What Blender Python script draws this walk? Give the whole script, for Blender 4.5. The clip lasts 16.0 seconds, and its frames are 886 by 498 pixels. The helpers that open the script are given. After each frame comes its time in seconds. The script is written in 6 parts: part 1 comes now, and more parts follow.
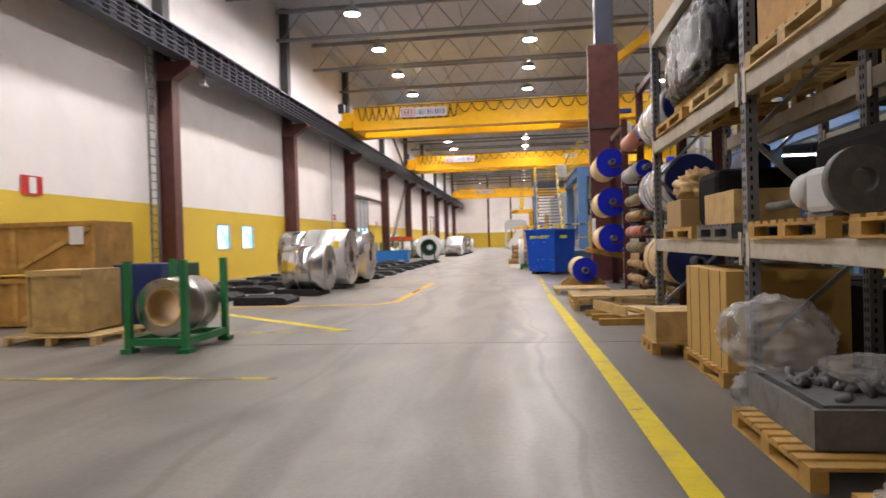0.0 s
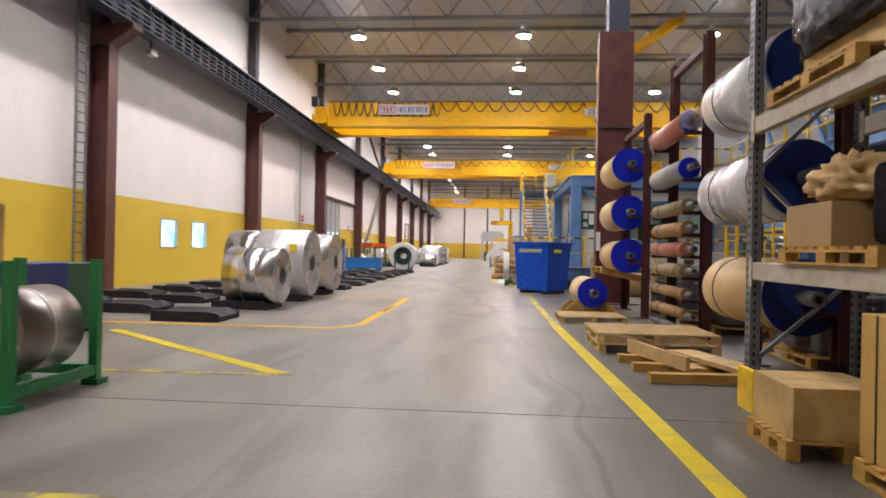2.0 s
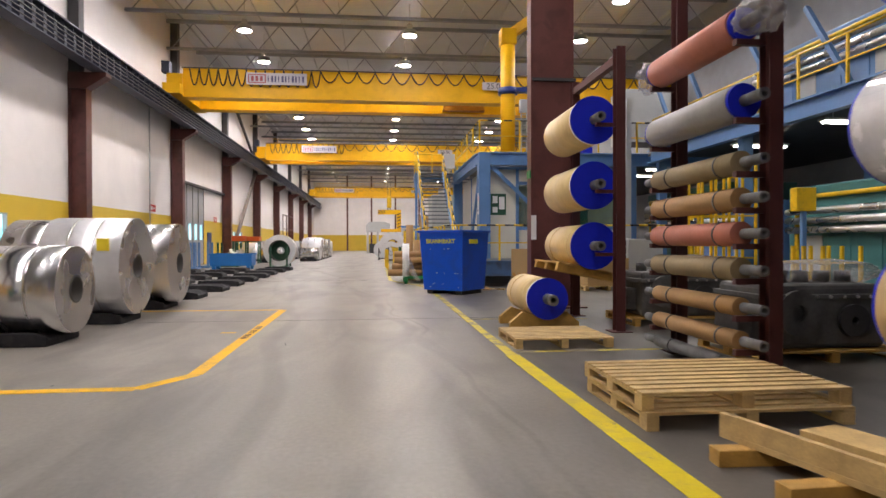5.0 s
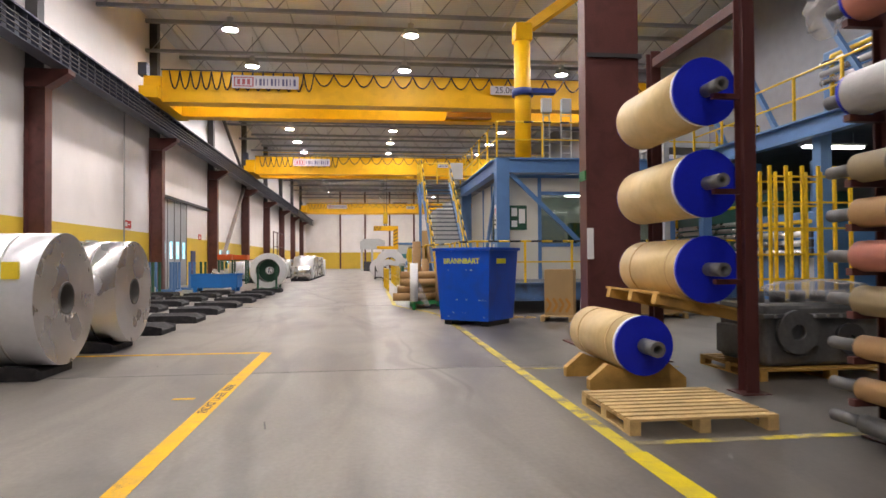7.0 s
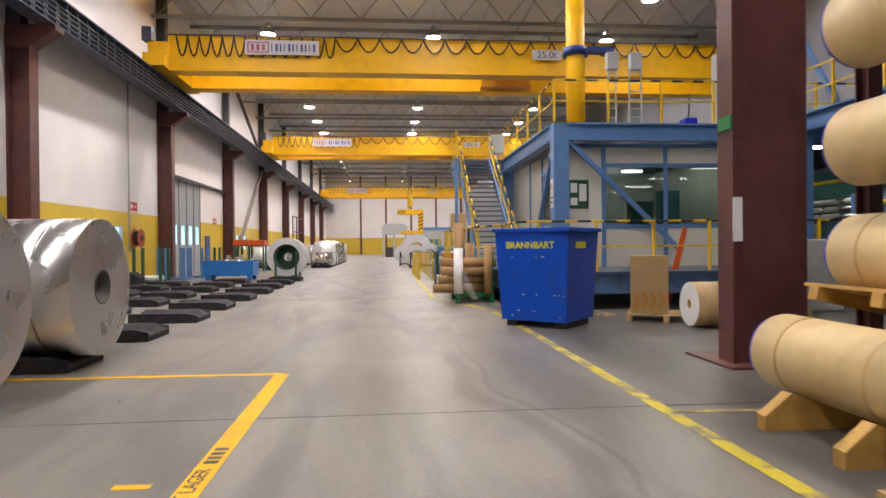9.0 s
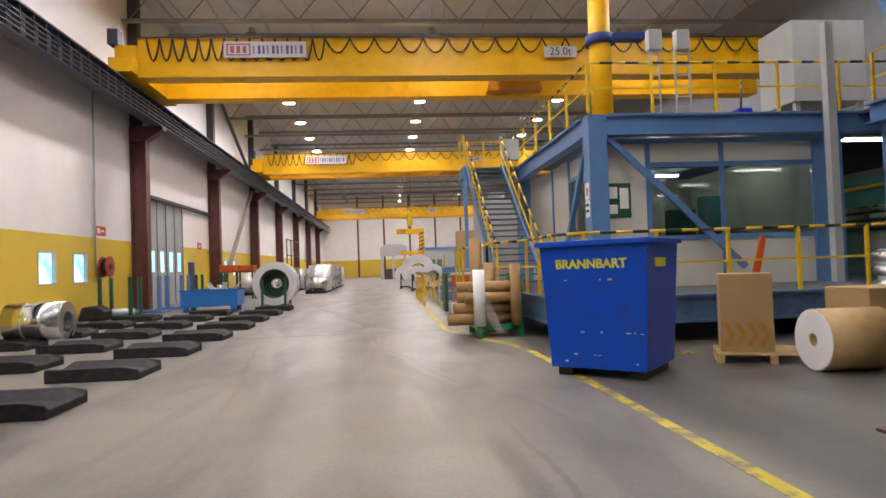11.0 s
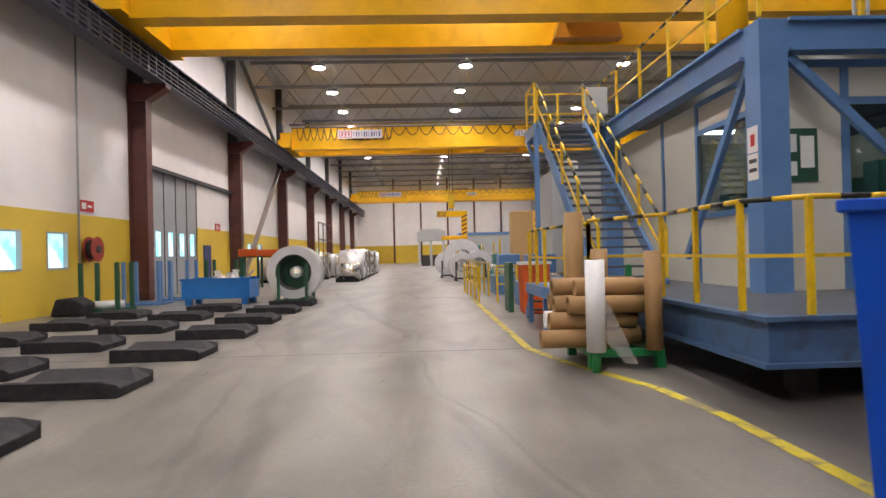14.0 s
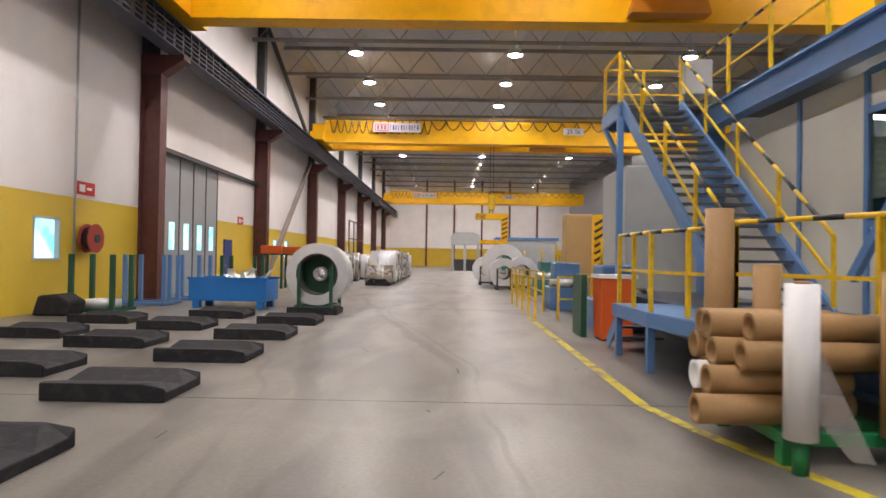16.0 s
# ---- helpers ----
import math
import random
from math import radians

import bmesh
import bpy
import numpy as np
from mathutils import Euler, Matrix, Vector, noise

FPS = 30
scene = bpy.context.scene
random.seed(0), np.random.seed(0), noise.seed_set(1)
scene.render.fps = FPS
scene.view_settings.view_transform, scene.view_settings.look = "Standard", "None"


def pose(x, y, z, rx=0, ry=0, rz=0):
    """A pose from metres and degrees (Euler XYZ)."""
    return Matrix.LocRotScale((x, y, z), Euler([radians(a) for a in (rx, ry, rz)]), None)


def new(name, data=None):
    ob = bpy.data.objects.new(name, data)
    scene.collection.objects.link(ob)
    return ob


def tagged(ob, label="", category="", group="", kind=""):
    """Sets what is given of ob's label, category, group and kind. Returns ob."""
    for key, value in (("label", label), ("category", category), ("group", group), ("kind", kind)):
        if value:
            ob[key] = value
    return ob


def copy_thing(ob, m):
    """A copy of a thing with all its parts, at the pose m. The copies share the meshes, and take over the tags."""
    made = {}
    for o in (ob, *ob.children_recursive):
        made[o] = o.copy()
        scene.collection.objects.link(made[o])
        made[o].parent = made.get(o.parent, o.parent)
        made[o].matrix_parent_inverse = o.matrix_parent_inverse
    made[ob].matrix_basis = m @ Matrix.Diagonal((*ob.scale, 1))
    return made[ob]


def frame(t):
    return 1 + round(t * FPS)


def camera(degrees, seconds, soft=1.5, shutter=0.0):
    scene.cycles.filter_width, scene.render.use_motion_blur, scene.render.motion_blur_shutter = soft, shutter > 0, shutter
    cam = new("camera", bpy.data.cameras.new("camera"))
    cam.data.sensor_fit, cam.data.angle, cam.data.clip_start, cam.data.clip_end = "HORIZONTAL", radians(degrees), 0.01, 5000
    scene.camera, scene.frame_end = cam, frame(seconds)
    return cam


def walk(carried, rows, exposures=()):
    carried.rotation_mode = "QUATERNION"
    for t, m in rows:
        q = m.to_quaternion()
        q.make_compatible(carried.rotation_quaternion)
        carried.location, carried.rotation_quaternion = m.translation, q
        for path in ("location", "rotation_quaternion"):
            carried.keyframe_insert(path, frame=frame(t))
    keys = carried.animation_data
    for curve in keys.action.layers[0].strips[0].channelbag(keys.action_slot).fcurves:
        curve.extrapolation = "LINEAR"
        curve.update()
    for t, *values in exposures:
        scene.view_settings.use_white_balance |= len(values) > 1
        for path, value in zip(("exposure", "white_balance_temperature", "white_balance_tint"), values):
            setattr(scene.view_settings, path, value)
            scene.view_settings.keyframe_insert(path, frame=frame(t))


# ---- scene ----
cam = camera(69.7, 16.0, soft=1.5, shutter=0.5)
METRES, EYE, TILT, LEAN, TURN = 26.5, 1.45, 0.0, 0.0, 7.0
ROWS = [
    (0.0, 0.0, 0.0, 0.0, -0.02, -0.65, 1.64),
    (0.5, -0.0032, 0.0311, 0.0005, -3.28, -0.7, 1.05),
    (1.0, -0.0048, 0.063, 0.0017, 0.85, -1.08, -0.35),
    (1.5, -0.0048, 0.093, 0.0015, 0.64, 1.41, -1.7),
    (2.0, -0.0059, 0.1239, 0.0002, -2.44, 0.18, -1.1),
    (2.5, -0.0072, 0.1527, 0.0008, -4.79, -0.94, 0.44),
    (3.0, -0.0071, 0.1821, 0.0016, -6.46, 0.37, -0.54),
    (3.5, -0.0077, 0.2114, 0.0014, -5.85, 0.65, -2.68),
    (4.0, -0.0061, 0.2421, 0.0007, -8.9, -0.4, -1.39),
    (6.5, -0.0013, 0.4, 0.0024, -14.26, -0.49, 0.42),
    (7.0, -0.0011, 0.4299, 0.0039, -13.7, 0.99, 0.41),
    (7.5, -0.002, 0.4574, 0.0031, -17.19, 1.34, -0.99),
    (8.0, -0.0015, 0.4873, 0.0036, -16.31, 1.43, 0.15),
    (8.5, -0.0032, 0.5225, 0.0029, -12.58, -0.48, -0.05),
    (11.0, 0.0092, 0.679, 0.0043, -12.18, 1.52, 1.98),
    (11.5, 0.0161, 0.7129, 0.0051, -15.02, 0.68, 1.77),
    (12.0, 0.0197, 0.7434, 0.0061, -11.34, 1.27, 0.92),
    (12.5, 0.024, 0.7774, 0.0054, -11.01, 0.96, 0.6),
    (13.0, 0.0218, 0.806, 0.0059, -10.23, 1.46, 0.36),
    (13.5, 0.0203, 0.8395, 0.0055, -7.08, 1.05, -0.27),
    (14.0, 0.0217, 0.8732, 0.0053, -9.05, 0.38, 1.37),
    (14.5, 0.0198, 0.9021, 0.0069, -9.87, 0.12, 0.22),
    (15.0, 0.0205, 0.9353, 0.007, -10.4, 0.51, 1.01),
    (15.5, 0.0172, 0.9653, 0.007, -8.31, 0.34, 0.81),
    (16.0, 0.0193, 0.9968, 0.0064, -6.41, 0.74, -0.93),
]
walk(cam, [(t, pose(0, 0, EYE, TILT, LEAN, TURN) @ pose(METRES * x, METRES * y, METRES * z, 90 + pitch, roll, yaw)) for t, x, y, z, yaw, pitch, roll in ROWS],
     exposures=[(0.0, 0.28), (2.0, 0.22), (4.0, 0.06), (8.5, 0.12), (11.0, -0.02), (16.0, -0.1)])

# ---------- light ----------
world = bpy.data.worlds.new("world")
scene.world = world
world.use_nodes = True
wn = world.node_tree
sky = wn.nodes.new("ShaderNodeTexSky")
sky.sky_type, sky.sun_disc = "NISHITA", False
sky.sun_elevation, sky.sun_rotation = radians(35), radians(200)
wn.nodes["Background"].inputs[1].default_value = 0.12
wn.links.new(sky.outputs[0], wn.nodes["Background"].inputs[0])
LAMP_POWER = 330.0
TUBE_POWER = 18.0


# ---------- materials ----------
def mat(name, color, rough=0.6, metal=0.0, var=0.12, scale=2.0, bump=0.15, fine=40.0, stain=None, stain_amt=0.0, alpha=None, coat=0.0):
    m = bpy.data.materials.new(name)
    m.use_nodes = True
    nt = m.node_tree
    b = nt.nodes["Principled BSDF"]
    tc = nt.nodes.new("ShaderNodeTexCoord")
    oi = nt.nodes.new("ShaderNodeObjectInfo")
    add = nt.nodes.new("ShaderNodeVectorMath")
    add.operation = "ADD"
    comb = nt.nodes.new("ShaderNodeCombineXYZ")
    mul = nt.nodes.new("ShaderNodeMath")
    mul.operation = "MULTIPLY"
    mul.inputs[1].default_value = 37.0
    nt.links.new(oi.outputs["Random"], mul.inputs[0])
    nt.links.new(mul.outputs[0], comb.inputs[0])
    nt.links.new(tc.outputs["Object"], add.inputs[0])
    nt.links.new(comb.outputs[0], add.inputs[1])
    n1 = nt.nodes.new("ShaderNodeTexNoise")
    n1.inputs["Scale"].default_value, n1.inputs["Detail"].default_value = scale, 6
    n2 = nt.nodes.new("ShaderNodeTexNoise")
    n2.inputs["Scale"].default_value, n2.inputs["Detail"].default_value = fine, 3
    for n in (n1, n2):
        nt.links.new(add.outputs[0], n.inputs["Vector"])
    mx = nt.nodes.new("ShaderNodeMix")
    mx.data_type = "FLOAT"
    mx.inputs["Factor"].default_value = 0.35
    nt.links.new(n1.outputs[0], mx.inputs[2])
    nt.links.new(n2.outputs[0], mx.inputs[3])
    ramp = nt.nodes.new("ShaderNodeValToRGB")
    lo = [c * (1 - var) for c in color]
    hi = [min(1, c * (1 + var)) for c in color]
    ramp.color_ramp.elements[0].color, ramp.color_ramp.elements[0].position = (*lo, 1), 0.3
    ramp.color_ramp.elements[1].color, ramp.color_ramp.elements[1].position = (*hi, 1), 0.7
    nt.links.new(mx.outputs[0], ramp.inputs[0])
    out = ramp.outputs[0]
    if stain:
        n3 = nt.nodes.new("ShaderNodeTexNoise")
        n3.inputs["Scale"].default_value, n3.inputs["Detail"].default_value, n3.inputs["Distortion"].default_value = scale * 1.7, 8, 0.6
        nt.links.new(add.outputs[0], n3.inputs["Vector"])
        r3 = nt.nodes.new("ShaderNodeValToRGB")
        r3.color_ramp.elements[0].position, r3.color_ramp.elements[1].position = 0.48, 0.68
        r3.color_ramp.elements[1].color = (stain_amt, stain_amt, stain_amt, 1)
        nt.links.new(n3.outputs[0], r3.inputs[0])
        ms = nt.nodes.new("ShaderNodeMix")
        ms.data_type = "RGBA"
        nt.links.new(r3.outputs[0], ms.inputs[0])
        nt.links.new(out, ms.inputs[6])
        ms.inputs[7].default_value = (*stain, 1)
        out = ms.outputs[2]
    nt.links.new(out, b.inputs["Base Color"])
    rr = nt.nodes.new("ShaderNodeMapRange")
    rr.inputs["To Min"].default_value, rr.inputs["To Max"].default_value = max(0.03, rough - 0.1), min(1, rough + 0.12)
    nt.links.new(n1.outputs[0], rr.inputs[0])
    nt.links.new(rr.outputs[0], b.inputs["Roughness"])
    b.inputs["Metallic"].default_value = metal
    b.inputs["Coat Weight"].default_value = coat
    if bump:
        bp = nt.nodes.new("ShaderNodeBump")
        bp.inputs["Strength"].default_value, bp.inputs["Distance"].default_value = bump, 0.01
        nt.links.new(mx.outputs[0], bp.inputs["Height"])
        nt.links.new(bp.outputs[0], b.inputs["Normal"])
    if alpha is not None:
        b.inputs["Alpha"].default_value = alpha
    return m


def glow(name, color, power):
    m = bpy.data.materials.new(name)
    m.use_nodes = True
    b = m.node_tree.nodes["Principled BSDF"]
    b.inputs["Base Color"].default_value = (*color, 1)
    b.inputs["Emission Color"].default_value = (*color, 1)
    b.inputs["Emission Strength"].default_value = power
    return m


def wood(name, color, rough=0.65, var=0.3):
    m = mat(name, color, rough, 0, var, 3.0, 0.3, 60, [c * 0.4 for c in color], 0.35)
    return m


def concrete():
    m = mat("polished_concrete", (0.188, 0.170, 0.150), 0.40, 0, 0.3, 0.4, 0.06, 22, (0.12, 0.11, 0.10), 0.5)
    nt = m.node_tree
    b = nt.nodes["Principled BSDF"]
    tc = nt.nodes.new("ShaderNodeTexCoord")
    # long tyre scuffs along the aisle
    mp = nt.nodes.new("ShaderNodeMapping")
    mp.inputs["Scale"].default_value = (0.8, 0.2, 1)
    n = nt.nodes.new("ShaderNodeTexNoise")
    n.inputs["Scale"].default_value, n.inputs["Detail"].default_value, n.inputs["Distortion"].default_value = 1.3, 7, 0.8
    nt.links.new(tc.outputs["Object"], mp.inputs[0])
    nt.links.new(mp.outputs[0], n.inputs["Vector"])
    r = nt.nodes.new("ShaderNodeValToRGB")
    r.color_ramp.elements[0].color, r.color_ramp.elements[0].position = (0.70, 0.70, 0.71, 1), 0.36
    r.color_ramp.elements[1].color, r.color_ramp.elements[1].position = (1.10, 1.10, 1.09, 1), 0.56
    nt.links.new(n.outputs[0], r.inputs[0])
    mm = nt.nodes.new("ShaderNodeMix")
    mm.data_type, mm.blend_type = "RGBA", "MULTIPLY"
    mm.inputs[0].default_value = 1.0
    src = b.inputs["Base Color"].links[0].from_socket
    nt.links.new(src, mm.inputs[6])
    nt.links.new(r.outputs[0], mm.inputs[7])
    # two curving tyre tracks down the aisle, darker concrete plus painted shade in the bays
    sep = nt.nodes.new("ShaderNodeSeparateXYZ")
    nt.links.new(tc.outputs["Object"], sep.inputs[0])

    def calc(op, a, c):
        q = nt.nodes.new("ShaderNodeMath")
        q.operation = op
        for i, v in enumerate((a, c)):
            if isinstance(v, (int, float)):
                q.inputs[i].default_value = v
            else:
                nt.links.new(v, q.inputs[i])
        return q.outputs[0]

    def soft(v, lo, hi, to0, to1):
        q = nt.nodes.new("ShaderNodeMapRange")
        q.interpolation_type = "SMOOTHSTEP"
        for i, w in enumerate((lo, hi, to0, to1)):
            q.inputs[i + 1].default_value = w
        nt.links.new(v, q.inputs[0])
        return q.outputs[0]

    wob = nt.nodes.new("ShaderNodeTexNoise")
    wob.inputs["Scale"].default_value, wob.inputs["Detail"].default_value = 0.22, 2
    nt.links.new(tc.outputs["Object"], wob.inputs["Vector"])
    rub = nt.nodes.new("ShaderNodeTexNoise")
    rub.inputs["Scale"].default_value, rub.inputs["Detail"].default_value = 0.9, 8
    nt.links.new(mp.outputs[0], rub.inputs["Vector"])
    xs = calc("ADD", sep.outputs[0], calc("MULTIPLY", calc("MULTIPLY", sep.outputs[1], sep.outputs[1]), 0.0024))
    xs = calc("ADD", xs, calc("MULTIPLY", calc("SUBTRACT", wob.outputs[0], 0.5), 1.6))
    dark = None
    for at, wide, deep in ((0.2, 0.16, 0.36), (0.45, 0.05, 0.3), (-1.75, 0.2, 0.34), (-2.3, 0.07, 0.22), (-4.4, 0.22, 0.2)):
        band = soft(calc("ABSOLUTE", calc("SUBTRACT", xs, at), 0.0), wide * 0.3, wide, deep, 0.0)
        dark = band if dark is None else calc("MAXIMUM", dark, band)
    dark = calc("MULTIPLY", dark, soft(rub.outputs[0], 0.38, 0.6, 0.15, 1.0))
    keep = calc("SUBTRACT", 1.0, dark)
    # east of the line: platform and rack shade mixed into the darker slab colour
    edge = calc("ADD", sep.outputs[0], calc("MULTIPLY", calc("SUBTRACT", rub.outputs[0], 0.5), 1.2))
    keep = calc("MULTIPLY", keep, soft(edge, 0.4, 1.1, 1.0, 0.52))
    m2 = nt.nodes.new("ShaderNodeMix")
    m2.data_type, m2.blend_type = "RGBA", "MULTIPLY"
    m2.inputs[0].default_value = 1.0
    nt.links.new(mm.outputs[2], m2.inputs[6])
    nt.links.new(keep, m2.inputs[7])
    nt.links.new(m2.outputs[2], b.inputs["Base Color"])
    return m


def block_paint(name, color, rough):
    """Painted block wall: shallow courses in relief."""
    m = mat(name, color, rough, 0, 0.06, 0.6, 0.05, 25, [c * 0.88 for c in color], 0.3)
    nt = m.node_tree
    b = nt.nodes["Principled BSDF"]
    tc = nt.nodes.new("ShaderNodeTexCoord")
    mp = nt.nodes.new("ShaderNodeMapping")
    mp.inputs["Rotation"].default_value = (0, radians(90), radians(90))
    sep = nt.nodes.new("ShaderNodeSeparateXYZ")
    cmb = nt.nodes.new("ShaderNodeCombineXYZ")
    ad = nt.nodes.new("ShaderNodeMath")
    ad.operation = "ADD"
    nt.links.new(tc.outputs["Object"], sep.inputs[0])
    nt.links.new(sep.outputs[0], ad.inputs[0])
    nt.links.new(sep.outputs[1], ad.inputs[1])
    nt.links.new(ad.outputs[0], cmb.inputs[0])
    nt.links.new(sep.outputs[2], cmb.inputs[1])
    br = nt.nodes.new("ShaderNodeTexBrick")
    br.inputs["Scale"].default_value = 1.0
    br.inputs["Brick Width"].default_value, br.inputs["Row Height"].default_value, br.inputs["Mortar Size"].default_value = 1.2, 0.6, 0.006
    nt.links.new(cmb.outputs[0], br.inputs["Vector"])
    bp = nt.nodes.new("ShaderNodeBump")
    bp.inputs["Strength"].default_value, bp.inputs["Distance"].default_value = 0.4, 0.006
    bp.invert = True
    nt.links.new(br.outputs["Fac"], bp.inputs["Height"])
    nt.links.new(bp.outputs[0], b.inputs["Normal"])
    return m


def corrugated(name, color):
    m = mat(name, color, 0.5, 0.0, 0.1, 0.5, 0, 20)
    nt = m.node_tree
    b = nt.nodes["Principled BSDF"]
    tc = nt.nodes.new("ShaderNodeTexCoord")
    w = nt.nodes.new("ShaderNodeTexWave")
    w.bands_direction = "Y"
    w.inputs["Scale"].default_value = 1.3
    nt.links.new(tc.outputs["Object"], w.inputs["Vector"])
    bp = nt.nodes.new("ShaderNodeBump")
    bp.inputs["Strength"].default_value, bp.inputs["Distance"].default_value = 0.6, 0.05
    nt.links.new(w.outputs[1], bp.inputs["Height"])
    nt.links.new(bp.outputs[0], b.inputs["Normal"])
    return m


def glass(name, tint=(0.8, 0.9, 0.88)):
    m = bpy.data.materials.new(name)
    m.use_nodes = True
    b = m.node_tree.nodes["Principled BSDF"]
    b.inputs["Base Color"].default_value = (*tint, 1)
    b.inputs["Roughness"].default_value = 0.03
    b.inputs["Transmission Weight"].default_value = 1.0
    b.inputs["IOR"].default_value = 1.45
    return m


def film_plastic(name, color, alpha):
    m = mat(name, color, 0.3, 0, 0.25, 5, 1.0, 14, alpha=alpha)
    return m


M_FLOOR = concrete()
M_WHITE = block_paint("white_wall_paint", (0.80, 0.76, 0.745), 0.45)
M_YWALL = block_paint("yellow_wall_paint", (0.68, 0.47, 0.045), 0.45)
M_CEIL = corrugated("grey_roof_deck", (0.50, 0.52, 0.57))
M_TRUSS = mat("grey_truss_steel", (0.24, 0.25, 0.28), 0.5)
M_RED = mat("oxide_red_steel", (0.11, 0.036, 0.031), 0.42, 0, 0.2, 1.5, 0.08, 30, (0.04, 0.015, 0.012), 0.5)
M_RED2 = mat("dark_red_rack_steel", (0.075, 0.02, 0.018), 0.5, 0, 0.2, 2, 0.1)
M_RAIL = mat("blue_grey_girder", (0.045, 0.05, 0.075), 0.45, 0.2, 0.2)
M_DARK = mat("dark_grey_steel", (0.06, 0.058, 0.06), 0.5, 0.3, 0.2)
M_CRANE = mat("yellow_crane_paint", (0.80, 0.43, 0.004), 0.42, 0, 0.1, 0.8, 0.04, 30, (0.45, 0.22, 0.01), 0.25)
M_YPAINT = mat("yellow_handrail_paint", (0.76, 0.48, 0.008), 0.4, 0, 0.12, 4, 0.08, 40, (0.3, 0.2, 0.03), 0.35)
def worn_line(name, color, start, wear):
    """Floor paint rubbed through to the concrete in ragged patches."""
    m = mat(name, color, 0.6, 0, 0.15, 3, 0.1, 35, (0.36, 0.28, 0.09), 0.4)
    nt = m.node_tree
    b = nt.nodes["Principled BSDF"]
    tc = nt.nodes.new("ShaderNodeTexCoord")
    n = nt.nodes.new("ShaderNodeTexNoise")
    n.inputs["Scale"].default_value, n.inputs["Detail"].default_value, n.inputs["Roughness"].default_value = 2.6, 9, 0.72
    nt.links.new(tc.outputs["Object"], n.inputs["Vector"])
    r = nt.nodes.new("ShaderNodeMapRange")
    r.inputs["From Min"].default_value, r.inputs["From Max"].default_value, r.inputs["To Max"].default_value = start, start + 0.07, wear
    nt.links.new(n.outputs[0], r.inputs[0])
    mx = nt.nodes.new("ShaderNodeMix")
    mx.data_type = "RGBA"
    nt.links.new(r.outputs[0], mx.inputs[0])
    nt.links.new(b.inputs["Base Color"].links[0].from_socket, mx.inputs[6])
    mx.inputs[7].default_value = (0.15, 0.135, 0.11, 1)
    nt.links.new(mx.outputs[2], b.inputs["Base Color"])
    return m


M_LINE = worn_line("yellow_floor_paint", (0.60, 0.47, 0.007), 0.60, 0.75)
M_LINEWORN = worn_line("worn_yellow_floor_paint", (0.52, 0.41, 0.012), 0.50, 0.85)
M_LINEFAINT = worn_line("faint_yellow_floor_paint", (0.48, 0.38, 0.02), 0.46, 0.85)
M_LINE2 = worn_line("orange_yellow_floor_tape", (0.78, 0.42, 0.006), 0.60, 0.6)
M_BLACK = mat("black_rubber", (0.022, 0.021, 0.024), 0.68, 0, 0.3, 4, 0.3, 50, (0.06, 0.06, 0.06), 0.4)
M_BLACKP = mat("black_paint", (0.012, 0.012, 0.013), 0.4)
M_STEEL = mat("bright_coil_steel", (0.78, 0.78, 0.78), 0.2, 1.0, 0.05, 0.7, 0, 60)
M_STEEL2 = mat("matt_coil_steel", (0.66, 0.64, 0.62), 0.27, 1.0, 0.1, 1.2, 0.06, 50)
M_WRAP = mat("white_coil_wrap", (0.74, 0.74, 0.76), 0.34, 0.45, 0.08, 2.5, 0.3, 12)
M_COILEND = mat("wound_strip_edge", (0.52, 0.50, 0.49), 0.27, 1.0, 0.08, 2.0, 0.02, 60)
M_DULL = mat("dull_oiled_steel", (0.30, 0.27, 0.25), 0.3, 1.0, 0.2, 3, 0.1, 30)
M_CORE = mat("dark_coil_core", (0.09, 0.085, 0.08), 0.6, 0.2, 0.2)
for m_ in (M_STEEL, M_STEEL2, M_COILEND):
    # turned, circular brushing on coil ends
    nt = m_.node_tree
    tg = nt.nodes.new("ShaderNodeTangent")
    tg.direction_type, tg.axis = "RADIAL", "X"
    bs = nt.nodes["Principled BSDF"]
    bs.inputs["Anisotropic"].default_value = 0.75
    nt.links.new(tg.outputs[0], bs.inputs["Tangent"])
M_GREEN = mat("green_stand_paint", (0.012, 0.19, 0.055), 0.4, 0, 0.15, 5, 0.06)
M_DGREEN = mat("dark_green_paint", (0.015, 0.075, 0.04), 0.45, 0, 0.2)
M_BIN = mat("bright_blue_bin_paint", (0.004, 0.07, 0.50), 0.36, 0, 0.12, 1.3, 0.08, 30, (0.02, 0.05, 0.2), 0.4)
M_BLUE = mat("sky_blue_machine_paint", (0.10, 0.21, 0.43), 0.42, 0, 0.1, 1.2, 0.05, 30, (0.07, 0.15, 0.3), 0.3)
# machine blue again, darkened for the shade on the platform beam, with real grime
M_PLATBLUE = mat("shaded_grimy_blue_platform_paint", (0.065, 0.135, 0.27), 0.5, 0, 0.15, 1.5, 0.08, 30, (0.05, 0.045, 0.04), 0.55)
M_BOXBLUE = mat("blue_trough_paint", (0.012, 0.16, 0.50), 0.42, 0, 0.15)
M_DBLUE = mat("dark_blue_box", (0.012, 0.03, 0.16), 0.4, 0, 0.15)
M_FLANGE = mat("deep_blue_flange", (0.01, 0.02, 0.46), 0.45, 0, 0.12, 3, 0.05)
M_KRAFT = mat("tan_kraft_wrap", (0.52, 0.35, 0.155), 0.55, 0, 0.1, 3, 0.3, 14, (0.4, 0.25, 0.1), 0.4)
M_CREAM = mat("cream_roll_wrap", (0.62, 0.46, 0.22), 0.42, 0, 0.09, 2.5, 0.25, 10, (0.5, 0.34, 0.14), 0.4)
